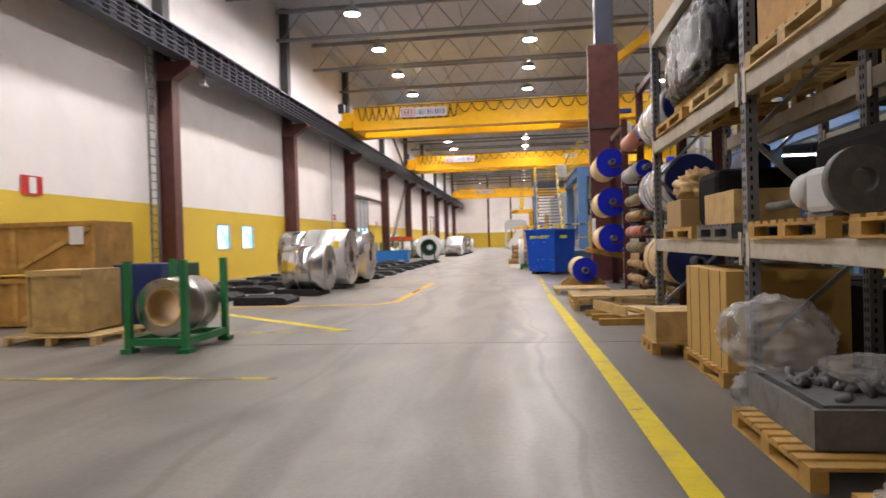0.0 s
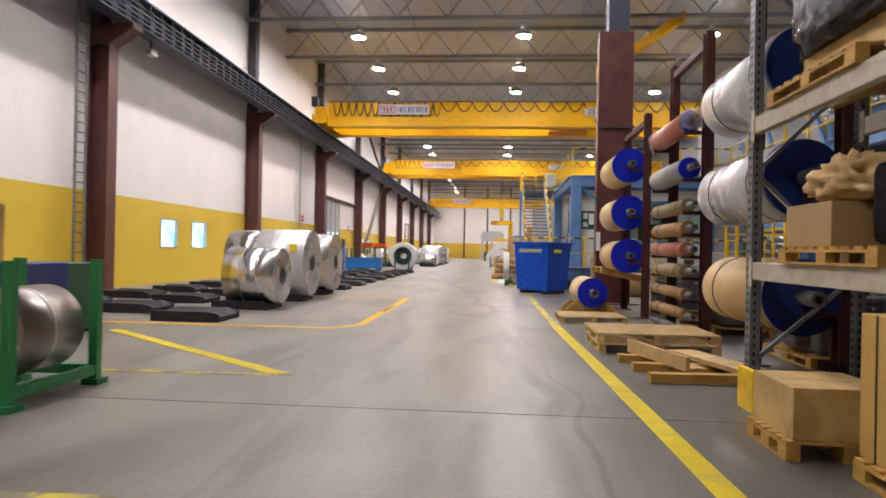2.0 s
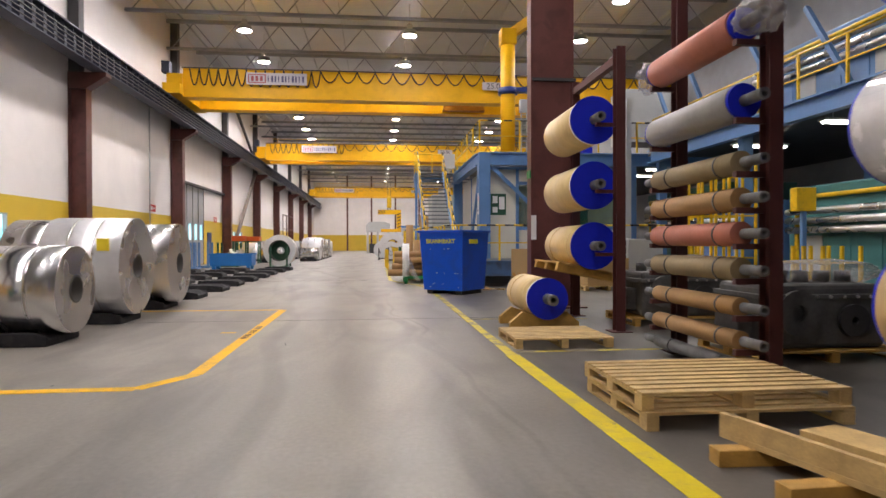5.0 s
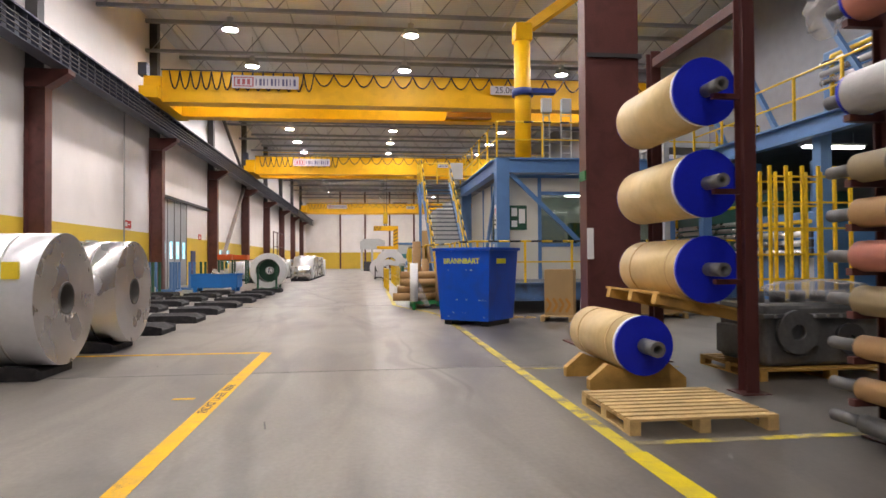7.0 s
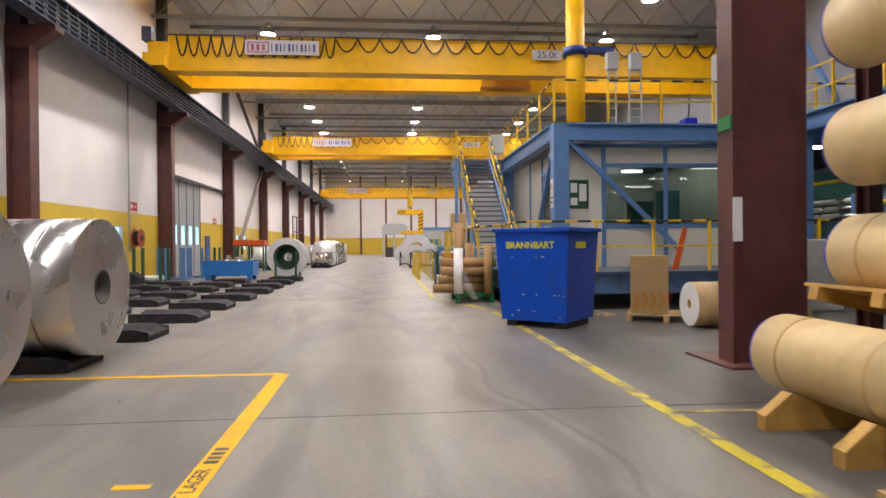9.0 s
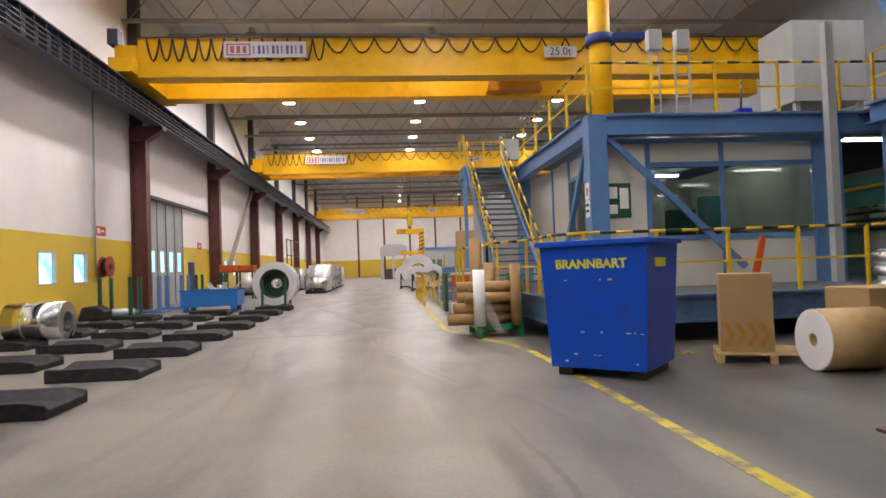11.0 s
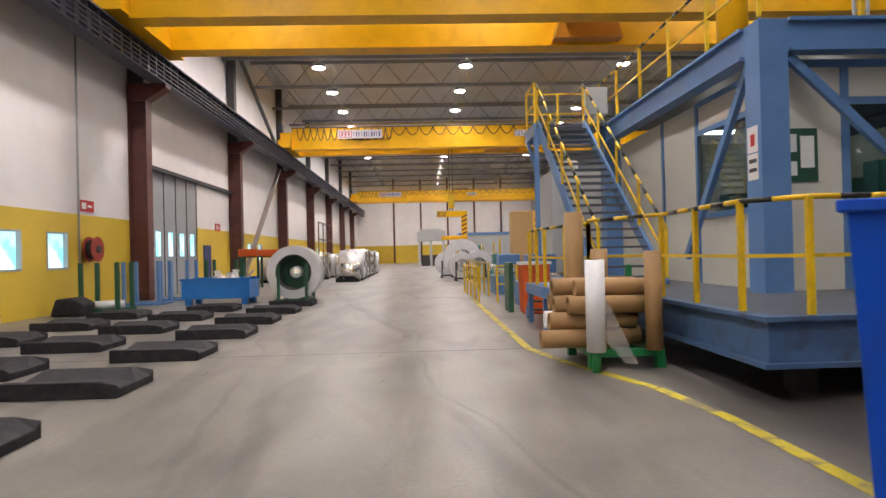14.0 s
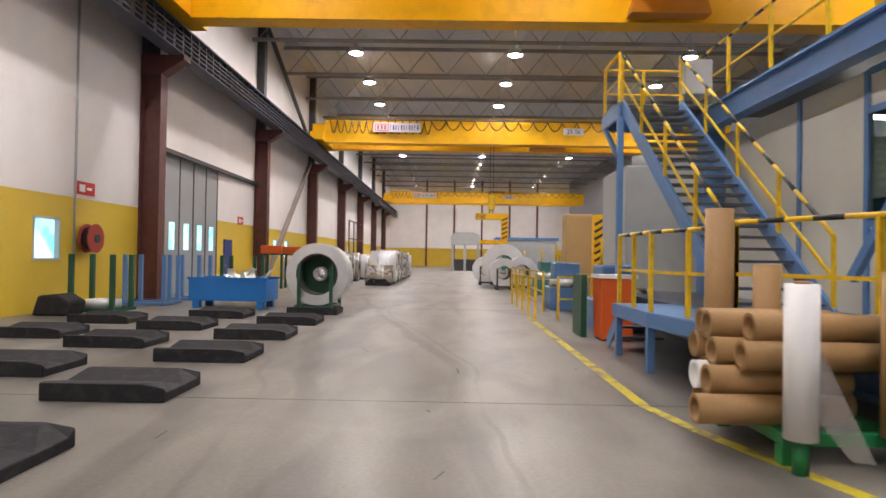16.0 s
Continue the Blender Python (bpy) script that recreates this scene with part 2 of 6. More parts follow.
M_PINK = mat("pink_roll_wrap", (0.42, 0.15, 0.10), 0.55, 0, 0.12, 4, 0.3, 14)
M_OLIVE = mat("olive_roll_wrap", (0.25, 0.19, 0.10), 0.6, 0, 0.15, 4, 0.3, 14)
M_GREYROLL = mat("grey_wrapped_roll", (0.30, 0.29, 0.28), 0.45, 0, 0.12, 4, 0.5, 12)
M_FILM = mat("clear_film_over_white", (0.55, 0.55, 0.57), 0.25, 0, 0.15, 3.5, 0.9, 9, coat=0.5)
M_BAG = film_plastic("crumpled_clear_film", (0.50, 0.48, 0.47), 0.34)
M_BLACKFILM = mat("black_stretch_film", (0.005, 0.005, 0.007), 0.26, 0, 0.3, 5, 0.5, 14)
M_PALLET = wood("pale_pallet_wood", (0.52, 0.36, 0.15))
M_OLDPALLET = wood("yellowed_pallet_wood", (0.45, 0.26, 0.06))
M_CRATE = wood("orange_plywood_crate", (0.47, 0.25, 0.06))
M_BATTEN = wood("orange_batten_wood", (0.56, 0.32, 0.09))
M_CRATE2 = wood("pale_plywood", (0.50, 0.34, 0.13))
M_CARD = mat("brown_cardboard", (0.38, 0.25, 0.11), 0.75, 0, 0.08, 3, 0.1)
M_YCARD = mat("yellow_brown_carton", (0.50, 0.31, 0.08), 0.65, 0, 0.1, 2, 0.1)
M_TUBE = mat("brown_card_tube", (0.33, 0.19, 0.075), 0.65, 0, 0.12, 5, 0.1)
M_RACKPOST = mat("galvanised_rack_upright", (0.24, 0.25, 0.27), 0.45, 0.5, 0.15, 5, 0.08)
M_RACKBEAM = mat("worn_cream_rack_beam", (0.50, 0.45, 0.37), 0.5, 0, 0.12, 3, 0.08, 30, (0.3, 0.22, 0.14), 0.5)
M_PANEL = mat("off_white_cabin_panel", (0.62, 0.60, 0.53), 0.45, 0, 0.06, 1, 0.03)
M_BINGREY = mat("worn_grey_bin_steel", (0.17, 0.17, 0.17), 0.55, 0.3, 0.2, 3, 0.15, 30, (0.08, 0.07, 0.06), 0.5)
M_GREY = mat("light_grey_enamel", (0.42, 0.43, 0.43), 0.45, 0, 0.08)
M_DOOR = mat("grey_folding_door", (0.30, 0.31, 0.32), 0.5, 0, 0.08, 1)
M_REDSIGN = mat("red_sign", (0.55, 0.02, 0.015), 0.4)
M_REDREEL = mat("red_hose_reel", (0.35, 0.04, 0.025), 0.45)
M_ORANGE = mat("orange_plastic", (0.65, 0.10, 0.012), 0.5, 0, 0.1)
M_PAPER = mat("white_paper", (0.78, 0.77, 0.76), 0.6, 0, 0.04, 3, 0.1)
M_BOARD = mat("pale_name_board", (0.50, 0.47, 0.50), 0.6, 0, 0.06, 3, 0.05)
M_REDPRINT = mat("faded_red_print", (0.33, 0.07, 0.08), 0.6)
M_NAVYPRINT = mat("faded_navy_print", (0.09, 0.08, 0.16), 0.6)
M_BLACKGOODS = mat("matt_black_goods", (0.010, 0.0095, 0.010), 0.75, 0, 0.3, 4, 0.2, 40)
M_BLACKGOODS.node_tree.nodes["Principled BSDF"].inputs["Specular IOR Level"].default_value = 0.12
M_TEXTY = mat("yellow_stencil_paint", (0.62, 0.60, 0.02), 0.6, 0, 0.1)
M_DTEXT = mat("dark_print", (0.03, 0.03, 0.04), 0.6)
M_MACH = mat("grimy_grey_casting", (0.13, 0.13, 0.13), 0.55, 0.3, 0.3, 4, 0.5, 20)
M_TEAL = mat("teal_machine_paint", (0.05, 0.17, 0.17), 0.45, 0, 0.15)
for m_, lv in ((M_BLACK, 0.2), (M_BLACKFILM, 0.14), (M_BIN, 0.25), (M_FLANGE, 0.25), (M_LINE, 0.2), (M_LINE2, 0.2), (M_CRANE, 0.3)):
    m_.node_tree.nodes["Principled BSDF"].inputs["Specular IOR Level"].default_value = lv
M_TINT = glass("cabin_glass", (0.45, 0.55, 0.52))
M_FROST = glow("bright_daylight_pane", (0.46, 0.86, 1.0), 1.15)
nt = M_FROST.node_tree
nz, rp = nt.nodes.new("ShaderNodeTexNoise"), nt.nodes.new("ShaderNodeValToRGB")
nz.inputs["Scale"].default_value = 1.1
nt.links.new(nt.nodes.new("ShaderNodeTexCoord").outputs["Object"], nz.inputs["Vector"])
rp.color_ramp.elements[0].color, rp.color_ramp.elements[0].position = (0.16, 0.70, 0.86, 1), 0.4
rp.color_ramp.elements[1].color, rp.color_ramp.elements[1].position = (0.85, 1.0, 1.0, 1), 0.58
nt.links.new(nz.outputs[0], rp.inputs[0])
nt.links.new(rp.outputs[0], nt.nodes["Principled BSDF"].inputs["Emission Color"])
M_LAMP = glow("lamp_glow", (1.0, 0.93, 0.915), LAMP_POWER)
M_TUBELIGHT = glow("tube_glow", (1.0, 0.98, 0.9), TUBE_POWER)
M_GRATE = mat("grey_step_grating", (0.09, 0.10, 0.12), 0.5, 0.4, 0.2)


# ---------- mesh kit ----------
class G:
    """Collects boxes, rods and rings into one mesh."""

    def __init__(self):
        self.v, self.f, self.s = [], [], []

    def add(self, vs, fs, smooth=False):
        n = len(self.v)
        self.v += [tuple(p) for p in vs]
        self.f += [[n + i for i in f] for f in fs]
        self.s += [smooth] * len(fs)
        return self

    def box(self, x0, y0, z0, x1, y1, z1, m=None):
        vs = [Vector((x, y, z)) for x in (x0, x1) for y in (y0, y1) for z in (z0, z1)]
        if m is not None:
            vs = [m @ p for p in vs]
        return self.add(vs, [(0, 1, 3, 2), (4, 6, 7, 5), (0, 4, 5, 1), (2, 3, 7, 6), (0, 2, 6, 4), (1, 5, 7, 3)])

    def beam(self, a, b, w, h):
        """A bar of section w x h from a to b."""
        a, b = Vector(a), Vector(b)
        d = b - a
        q = d.to_track_quat("Y", "Z").to_matrix().to_4x4()
        return self.box(-w / 2, 0, -h / 2, w / 2, d.length, h / 2, Matrix.Translation(a) @ q)

    def ring(self, a, b, r, hole=0.0, n=32, r2=None):
        """A rod, or a tube where hole > 0, from a to b."""
        a, b = Vector(a), Vector(b)
        d = b - a
        q = d.to_track_quat("Z", "Y")
        r2 = r if r2 is None else r2
        cs = [(math.cos(2 * math.pi * i / n), math.sin(2 * math.pi * i / n)) for i in range(n)]
        def circ(c, rr):
            return [c + q @ Vector((rr * x, rr * y, 0)) for x, y in cs]
        vs = circ(a, r) + circ(b, r2)
        def tube(p, q_, flip=False):
            fs = [(p + i, p + (i + 1) % n, q_ + (i + 1) % n, q_ + i) for i in range(n)]
            return [tuple(reversed(f)) for f in fs] if flip else fs
        k = len(self.v)
        if hole:
            vs += circ(a, hole) + circ(b, hole)
            self.add(vs, tube(0, n) + tube(2 * n, 3 * n, True), True)
            caps = tube(0, 2 * n, True) + tube(n, 3 * n)
        else:
            self.add(vs, tube(0, n), True)
            caps = [tuple(reversed(range(n))), tuple(range(n, 2 * n))]
        self.f += [[k + i for i in f] for f in caps]
        self.s += [False] * len(caps)
        return self

    def path(self, pts, r, n=10):
        for a, b in zip(pts, pts[1:]):
            self.ring(a, b, r, 0, n)
        return self

    def prism(self, profile, a, b, axis="x"):
        """A closed outline swept from a to b along an axis."""
        k = len(profile)
        def p3(u, w, t):
            return {"x": (t, u, w), "y": (u, t, w), "z": (u, w, t)}[axis]
        vs = [p3(u, w, a) for u, w in profile] + [p3(u, w, b) for u, w in profile]
        fs = [(i, (i + 1) % k, k + (i + 1) % k, k + i) for i in range(k)] + [tuple(reversed(range(k))), tuple(range(k, 2 * k))]
        return self.add(vs, fs)

    def mesh(self, name, material):
        me = bpy.data.meshes.new(name)
        me.from_pydata(self.v, [], self.f)
        me.polygons.foreach_set("use_smooth", self.s)
        bm = bmesh.new()
        bm.from_mesh(me)
        bmesh.ops.recalc_face_normals(bm, faces=bm.faces)
        bm.to_mesh(me)
        bm.free()
        me.materials.append(material)
        me.update()
        return me


def part(name, g, material, parent=None, label="", bevel=0.0):
    ob = new(name, g.mesh(name, material))
    if bevel:
        md = ob.modifiers.new("bevel", "BEVEL")
        md.width, md.segments, md.limit_method = bevel, 2, "ANGLE"
    if parent is not None:
        ob.parent = parent
    if label:
        ob["label"] = label
    return ob


def thing(name, label, category, m=None, group=""):
    e = new(name)
    e.empty_display_size = 0.1
    if m is not None:
        e.matrix_basis = m
    return tagged(e, label, category, group)


def setting(name, g, material, label, category, bevel=0.0):
    return tagged(part(name, g, material, None, "", bevel), label, category, "", "structure")


def words(name, text, size, m, material, parent, label="", bold=0.0):
    cu = bpy.data.curves.new(name, "FONT")
    cu.offset = bold
    cu.body, cu.size, cu.align_x, cu.align_y, cu.extrude = text, size, "CENTER", "CENTER", 0.002
    tmp = bpy.data.objects.new(name, cu)
    me = bpy.data.meshes.new_from_object(tmp)
    bpy.data.objects.remove(tmp)
    me.materials.clear()
    me.materials.append(material)
    ob = new(name, me)
    ob.matrix_basis = m
    if parent is not None:
        ob.parent = parent
    if label:
        ob["label"] = label
    return ob


# ---------- the hall ----------
X0, X1, Y0, Y1, ZC = -13.4, 18.0, -14.0, 137.0, 15.0
BAND = 3.15
COLS = [22.5 + 12.82 * k for k in range(-2, 10)]
WINDOWS = [(26.85, 28.2), (29.4, 30.8), (40.05, 41.25), (42.45, 43.6), (64.6, 65.8), (67.2, 68.4), (90.0, 91.2), (92.6, 93.8)]

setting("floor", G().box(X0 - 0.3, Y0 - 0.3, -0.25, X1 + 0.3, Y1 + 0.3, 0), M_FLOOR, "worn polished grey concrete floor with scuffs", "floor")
DOOR_Y0, DOOR_Y1, DOOR_Z = 50.0, 55.4, 5.35
g, cur = G(), Y0
for a, b in sorted(WINDOWS + [(DOOR_Y0, DOOR_Y1)]):
    g.box(X0 - 0.3, cur, 0, X0, a, BAND)
    if (a, b) != (DOOR_Y0, DOOR_Y1):
        g.box(X0 - 0.3, a, 0, X0, b, 1.37)
        g.box(X0 - 0.3, a, 2.53, X0, b, BAND)
    cur = b
g.box(X0 - 0.3, cur, 0, X0, Y1, BAND)
setting("wall_west_lower", g, M_YWALL, "yellow painted lower band of the hall wall", "wall")
g = G().box(X0 - 0.3, Y0, BAND, X0, DOOR_Y0, ZC).box(X0 - 0.3, DOOR_Y1, BAND, X0, Y1, ZC).box(X0 - 0.3, DOOR_Y0, DOOR_Z, X0, DOOR_Y1, ZC)
setting("wall_west", g, M_WHITE, "white painted upper hall wall, faintly stained", "wall")
setting("wall_north_lower", G().box(X0, Y1, 0, X1, Y1 + 0.3, BAND), M_YWALL, "yellow painted lower band of the end wall", "wall")
setting("wall_north", G().box(X0, Y1, BAND, X1, Y1 + 0.3, ZC), M_WHITE, "white panelled end wall of the hall", "wall")
# east wall is an added closure; its dark grey stands in for unlit depth
setting("wall_east", G().box(X1, Y0, 0, X1 + 0.3, Y1, ZC), M_TRUSS, "plain grey closing wall, coloured dark for the depth of the hall", "wall")
setting("wall_south", G().box(X0, Y0 - 0.3, 0, X1, Y0, ZC), M_WHITE, "plain white end wall", "wall")
g = G().box(X0 - 0.3, Y0 - 0.3, ZC, X1 + 0.3, Y1 + 0.3, ZC + 0.25)
for x in (-12.6, -10.3, -8.0, -5.6, -3.2, -0.8, 1.6, 4.0, 6.4, 8.8, 11.2, 13.6, 16.0):
    g.box(x - 0.07, Y0, ZC - 0.2, x + 0.07, Y1, ZC)
setting("ceiling", g, M_CEIL, "grey profiled steel roof deck with purlins", "ceiling")
for k, x in enumerate((-6.8, -2.0, 2.8, 7.6, 12.4)):
    setting("wall_post", G().box(x - 0.16, Y1 - 0.22, 0, x + 0.16, Y1, ZC), M_RED, "dark red post on the end wall", "column")
setting("ground", G().box(-60, -60, -0.5, X0 - 0.8, 200, -0.3), M_FLOOR, "pale yard outside the windows", "ground")


def truss(y):
    t = tagged(thing("roof_truss", "grey steel lattice roof truss", "truss", pose(0, y, 0), "roof trusses"), kind="structure")
    part("top_chord", G().box(X0, -0.1, 14.6, X1, 0.1, 14.8), M_TRUSS, t)
    part("bottom_chord", G().box(X0, -0.09, 13.0, X1, 0.09, 13.16), M_TRUSS, t)
    g, x, up = G(), X0 + 0.3, False
    while x < X1 - 1.3:
        g.beam((x, 0, 14.62 if up else 13.12), (x + 1.25, 0, 13.12 if up else 14.62), 0.045, 0.045)
        x, up = x + 1.25, not up
    part("web", g, M_TRUSS, t)
    return t


first = truss(-3.0)
for k in range(1, 22):
    copy_thing(first, pose(0, -3.0 + 6.3 * k, 0))


def column(y):
    c = tagged(thing("hall_column", "dark oxide-red steel hall column against the wall", "column", pose(0, y, 0), "hall columns"), kind="structure")
    part("flange", G().box(-12.72, -0.25, 0, -12.68, 0.25, 8.4), M_RED, c)
    part("flange", G().box(-13.38, -0.25, 0, -13.34, 0.25, 8.4), M_RED, c)
    part("web", G().box(-13.34, -0.02, 0, -12.72, 0.02, 8.4), M_RED, c)
    part("base_plate", G().box(-13.38, -0.42, 0, -12.4, 0.42, 0.04), M_RED, c)
    part("corbel", G().prism([(-13.38, 8.4), (-11.9, 8.4), (-11.9, 8.25), (-12.68, 7.75), (-13.38, 7.75)], -0.27, 0.27, "y"), M_RED, c)
    part("upper_post", G().box(-13.36, -0.24, 8.4, -12.95, 0.24, ZC), M_DARK, c)
    return c


first = column(COLS[0])
for y in COLS[1:]:
    copy_thing(first, pose(0, y, 0))

# crane runway along the west wall
run = tagged(thing("crane_runway", "dark blue-grey crane runway girder with stiffeners and rail", "crane rail"), kind="structure")
part("girder", G().box(-12.5, Y0, 9.3, -11.85, Y1, 9.36).box(-12.2, Y0, 8.44, -12.14, Y1, 9.3).box(-12.45, Y0, 8.4, -11.9, Y1, 8.45), M_RAIL, run)
part("rail", G().box(-12.22, Y0, 9.36, -12.12, Y1, 9.46), M_DARK, run)
g = G()
y = -2.0
while y < 110:
    g.box(-12.13, y, 8.46, -11.9, y + 0.03, 9.29)
    y += 0.7
part("stiffener", g, M_RAIL, run)["kind"] = "stuff"
part("conductor_bar", G().box(-11.82, Y0, 8.5, -11.78, Y1, 8.53).box(-11.82, Y0, 8.66, -11.78, Y1, 8.69).box(-11.82, Y0, 8.82, -11.78, Y1, 8.85).box(-11.82, Y0, 8.98, -11.78, Y1, 9.01), M_DARK, run)
part("walkway", G().box(-13.36, Y0, 9.25, -12.55, Y1, 9.3), M_RAIL, run)
g = G().beam((-12.9, 61.6, 0.3), (-12.9, 72.2, 8.3), 0.24, 0.24)
setting("brace", g, mat("grey_brace", (0.22, 0.18, 0.16), 0.5), "grey diagonal wall brace between columns", "brace")
setting("brace", G().beam((-13.1, 61.3, 14.5), (-13.1, 73.3, 9.7), 0.2, 0.2), M_DARK, "dark upper wall brace between columns", "brace")


def lamp(x, y):
    l = thing("high_bay_lamp", "white round high-bay lamp hanging from the roof, lit", "lamp", pose(x, y, 13.2), "high-bay lamps")
    part("housing", G().ring((0, 0, 0.3), (0, 0, 0.62), 0.16, 0, 16), M_GREY, l)
    part("reflector", G().ring((0, 0, 0.0), (0, 0, 0.3), 0.40, 0.37, 24, 0.17), M_GREY, l)
    part("rod", G().ring((0, 0, 0.6), (0, 0, 1.8), 0.02, 0, 8), M_GREY, l)
    part("bulb", G().ring((0, 0, 0.015), (0, 0, 0.06), 0.36, 0, 24), M_LAMP, l, "glowing lens")
    return l


first = None
for x in (-8.25, 0.85, 10.8):
    for k in range(-6, 17):
        y = 31.9 + 6.12 * k
        if y < {-8.25: -12.0, 0.85: 8.0, 10.8: 30.0}[x]:
            continue
        if first is None:
            first = lamp(x, y)
        else:
            copy_thing(first, pose(x, y, 13.2))


def crane(y, depth, label, tx=4.0):
    c = thing("overhead_crane", label, "crane", pose(0, y, 0), "overhead cranes")
    xa, xb = -11.5, 16.5
    part("front_girder", G().box(xa, 0, 9.5, xb, 0.75, 11.05), M_CRANE, c)
    part("girder_flange", G().box(xa, -0.06, 11.05, xb, 0.81, 11.09), M_CRANE, c)
    part("girder_flange", G().box(xa, -0.06, 9.46, xb, 0.81, 9.5), M_CRANE, c)
    part("rear_girder", G().box(xa, depth, 9.55, xb, depth + 0.75, 11.05).box(xa, depth - 0.06, 9.5, xb, depth + 0.81, 9.55), M_CRANE, c)
    part("end_carriage", G().box(-12.4, -0.6, 9.55, -11.5, depth + 1.4, 10.1).box(-12.3, -0.2, 10.1, -11.5, depth + 0.9, 10.7), M_CRANE, c)
    for yy in (-0.35, depth + 1.1):
        part("wheel", G().ring((-12.24, yy, 9.66), (-12.1, yy, 9.66), 0.2, 0, 20), M_DARK, c)
    part("cabinet", G().box(-12.5, -0.4, 10.7, -12.1, 0.1, 11.3), M_RAIL, c, "dark control cabinet")
    trol = part("trolley", G().box(tx - 1.2, 0.9, 11.1, tx + 1.2, depth + 0.5, 11.32), M_DARK, c, "low dark trolley with hoist")
    part("drum", G().ring((tx - 1.1, depth / 2 + 0.3, 11.0), (tx + 1.1, depth / 2 + 0.3, 11.0), 0.42, 0, 24), M_DARK, trol)
    part("hoist_underside", G().prism([(3.0, 9.6), (5.6, 9.6), (5.2, 10.9), (3.4, 10.9)], depth - 0.7, depth - 0.1, "y"), mat("orange_hoist_paint", (0.5, 0.2, 0.01), 0.45), c)
    g = G()
    for k in range(34):
        xx = xa + 0.4 + k * 0.5 if k < 14 else xa + 7.4 + (k - 14) * 1.0
        w = 0.5 if k < 14 else 1.0
        dip = 0.9 if k < 14 else 0.6
        pts = [Vector((xx + w * s / 6, -0.16, 10.98 - dip * (1 - (2 * s / 6 - 1) ** 2))) for s in range(7)]
        g.path(pts, 0.034, 6)
    part("festoon_cable", g, M_BLACKP, c, "black looped festoon cable")
    part("cable_track", G().box(xa, -0.2, 11.0, xb, -0.13, 11.05), M_DARK, c)
    sg = part("sign_board", G().box(-8.1, -0.25, 10.18, -4.85, -0.215, 10.82), M_BOARD, c, "pale name board")
    for x_, z_, u_, w_ in ((-8.0, 10.26, -7.05, 10.31), (-8.0, 10.69, -7.05, 10.74), (-8.0, 10.31, -7.94, 10.69), (-7.11, 10.31, -7.05, 10.69)):
        part("logo_border", G().box(x_, -0.258, z_, u_, -0.252, w_), M_REDPRINT, sg, "faded red border")
    for k in range(3):
        part("logo_bar", G().box(-7.84 + k * 0.24, -0.258, 10.36, -7.7 + k * 0.24, -0.252, 10.64), M_REDPRINT, sg, "faded red mark")
    for k in range(11):
        part("bar", G().box(-6.95 + k * 0.185, -0.258, 10.32, -6.95 + k * 0.185 + (0.05, 0.11, 0.08)[k % 3], -0.252, 10.66), M_NAVYPRINT, sg, "faded dark blue lettering")
    pl = part("load_plate", G().box(4.95, -0.24, 10.15, 6.35, -0.215, 10.6), M_BOARD, c, "white load plate")
    words("lettering", "25.0t", 0.46, pose(5.65, -0.245, 10.37, 90, 0, 0), M_DTEXT, pl)
    g = G()
    for k in range(15):
        g.box(xa + 0.5 + 1.9 * k, depth + 0.9, 11.05, xa + 0.54 + 1.9 * k, depth + 0.94, 12.1)
    g.box(xa, depth + 0.9, 12.06, xb, depth + 0.94, 12.1).box(xa, depth + 0.9, 11.55, xb, depth + 0.94, 11.59)
    part("guard_rail", g, M_YPAINT, c)
    return c


crane(44.0, 3.4, "yellow twin-girder overhead crane with looped cables and name board")
crane(70.2, 3.0, "yellow twin-girder overhead crane above the coil rows", 0.2)
crane(118.0, 3.0, "yellow overhead crane near the end wall")


# ---------- floor markings ----------
def stripe(pts, w, material, label):
    for (xa, ya), (xb, yb) in zip(pts, pts[1:]):
        d = Vector((xb - xa, yb - ya, 0))
        n = Vector((-d.y, d.x, 0)).normalized() * w / 2
        a, b = Vector((xa, ya, 0)), Vector((xb, yb, 0))
        vs = [a - n, b - n, b + n, a + n]
        g = G().add([(v.x, v.y, 0.001) for v in vs] + [(v.x, v.y, 0.004) for v in vs], [(4, 5, 6, 7), (0, 1, 5, 4), (1, 2, 6, 5), (2, 3, 7, 6), (3, 0, 4, 7)])
        setting("floor_line", g, material, label, "floor marking")


stripe([(1.2, -8), (0.98, 3.6), (0.84, 10.2), (0.70, 16.22)], 0.19, M_LINE, "yellow walkway line painted on concrete, worn")
stripe([(0.70, 16.2), (0.63, 26.5), (0.58, 28.9), (0.40, 30.2), (0.06, 31.2), (-0.32, 32.4), (-0.52, 33.4), (-0.5, 44.2)], 0.14, M_LINEWORN, "yellow walkway line painted on concrete, scuffed")
stripe([(-2.95, 10.4), (-7.0, 13.65)], 0.19, M_LINE, "yellow diagonal bay marking on concrete")
stripe([(-2.85, 10.38), (-9.0, 10.1)], 0.13, M_LINEFAINT, "yellow bay marking on concrete, faded")
stripe([(-2.7, 6.7), (-12.0, 6.66)], 0.12, M_LINEFAINT, "yellow bay marking on concrete, worn at its end")
stripe([(-11.0, 14.7), (-3.5, 14.75), (-3.1, 15.4), (-3.13, 22.4)], 0.17, M_LINE2, "orange-yellow bay outline on concrete")
stripe([(-3.13, 22.4), (-7.5, 22.5)], 0.12, M_LINE2, "orange-yellow bay outline on concrete")
stripe([(0.8, 16.45), (2.9, 16.45)], 0.1, M_LINEFAINT, "yellow cross line by the pallet")
stripe([(0.7, 20.2), (3.0, 20.0)], 0.1, M_LINEFAINT, "yellow cross line by the roll rack")
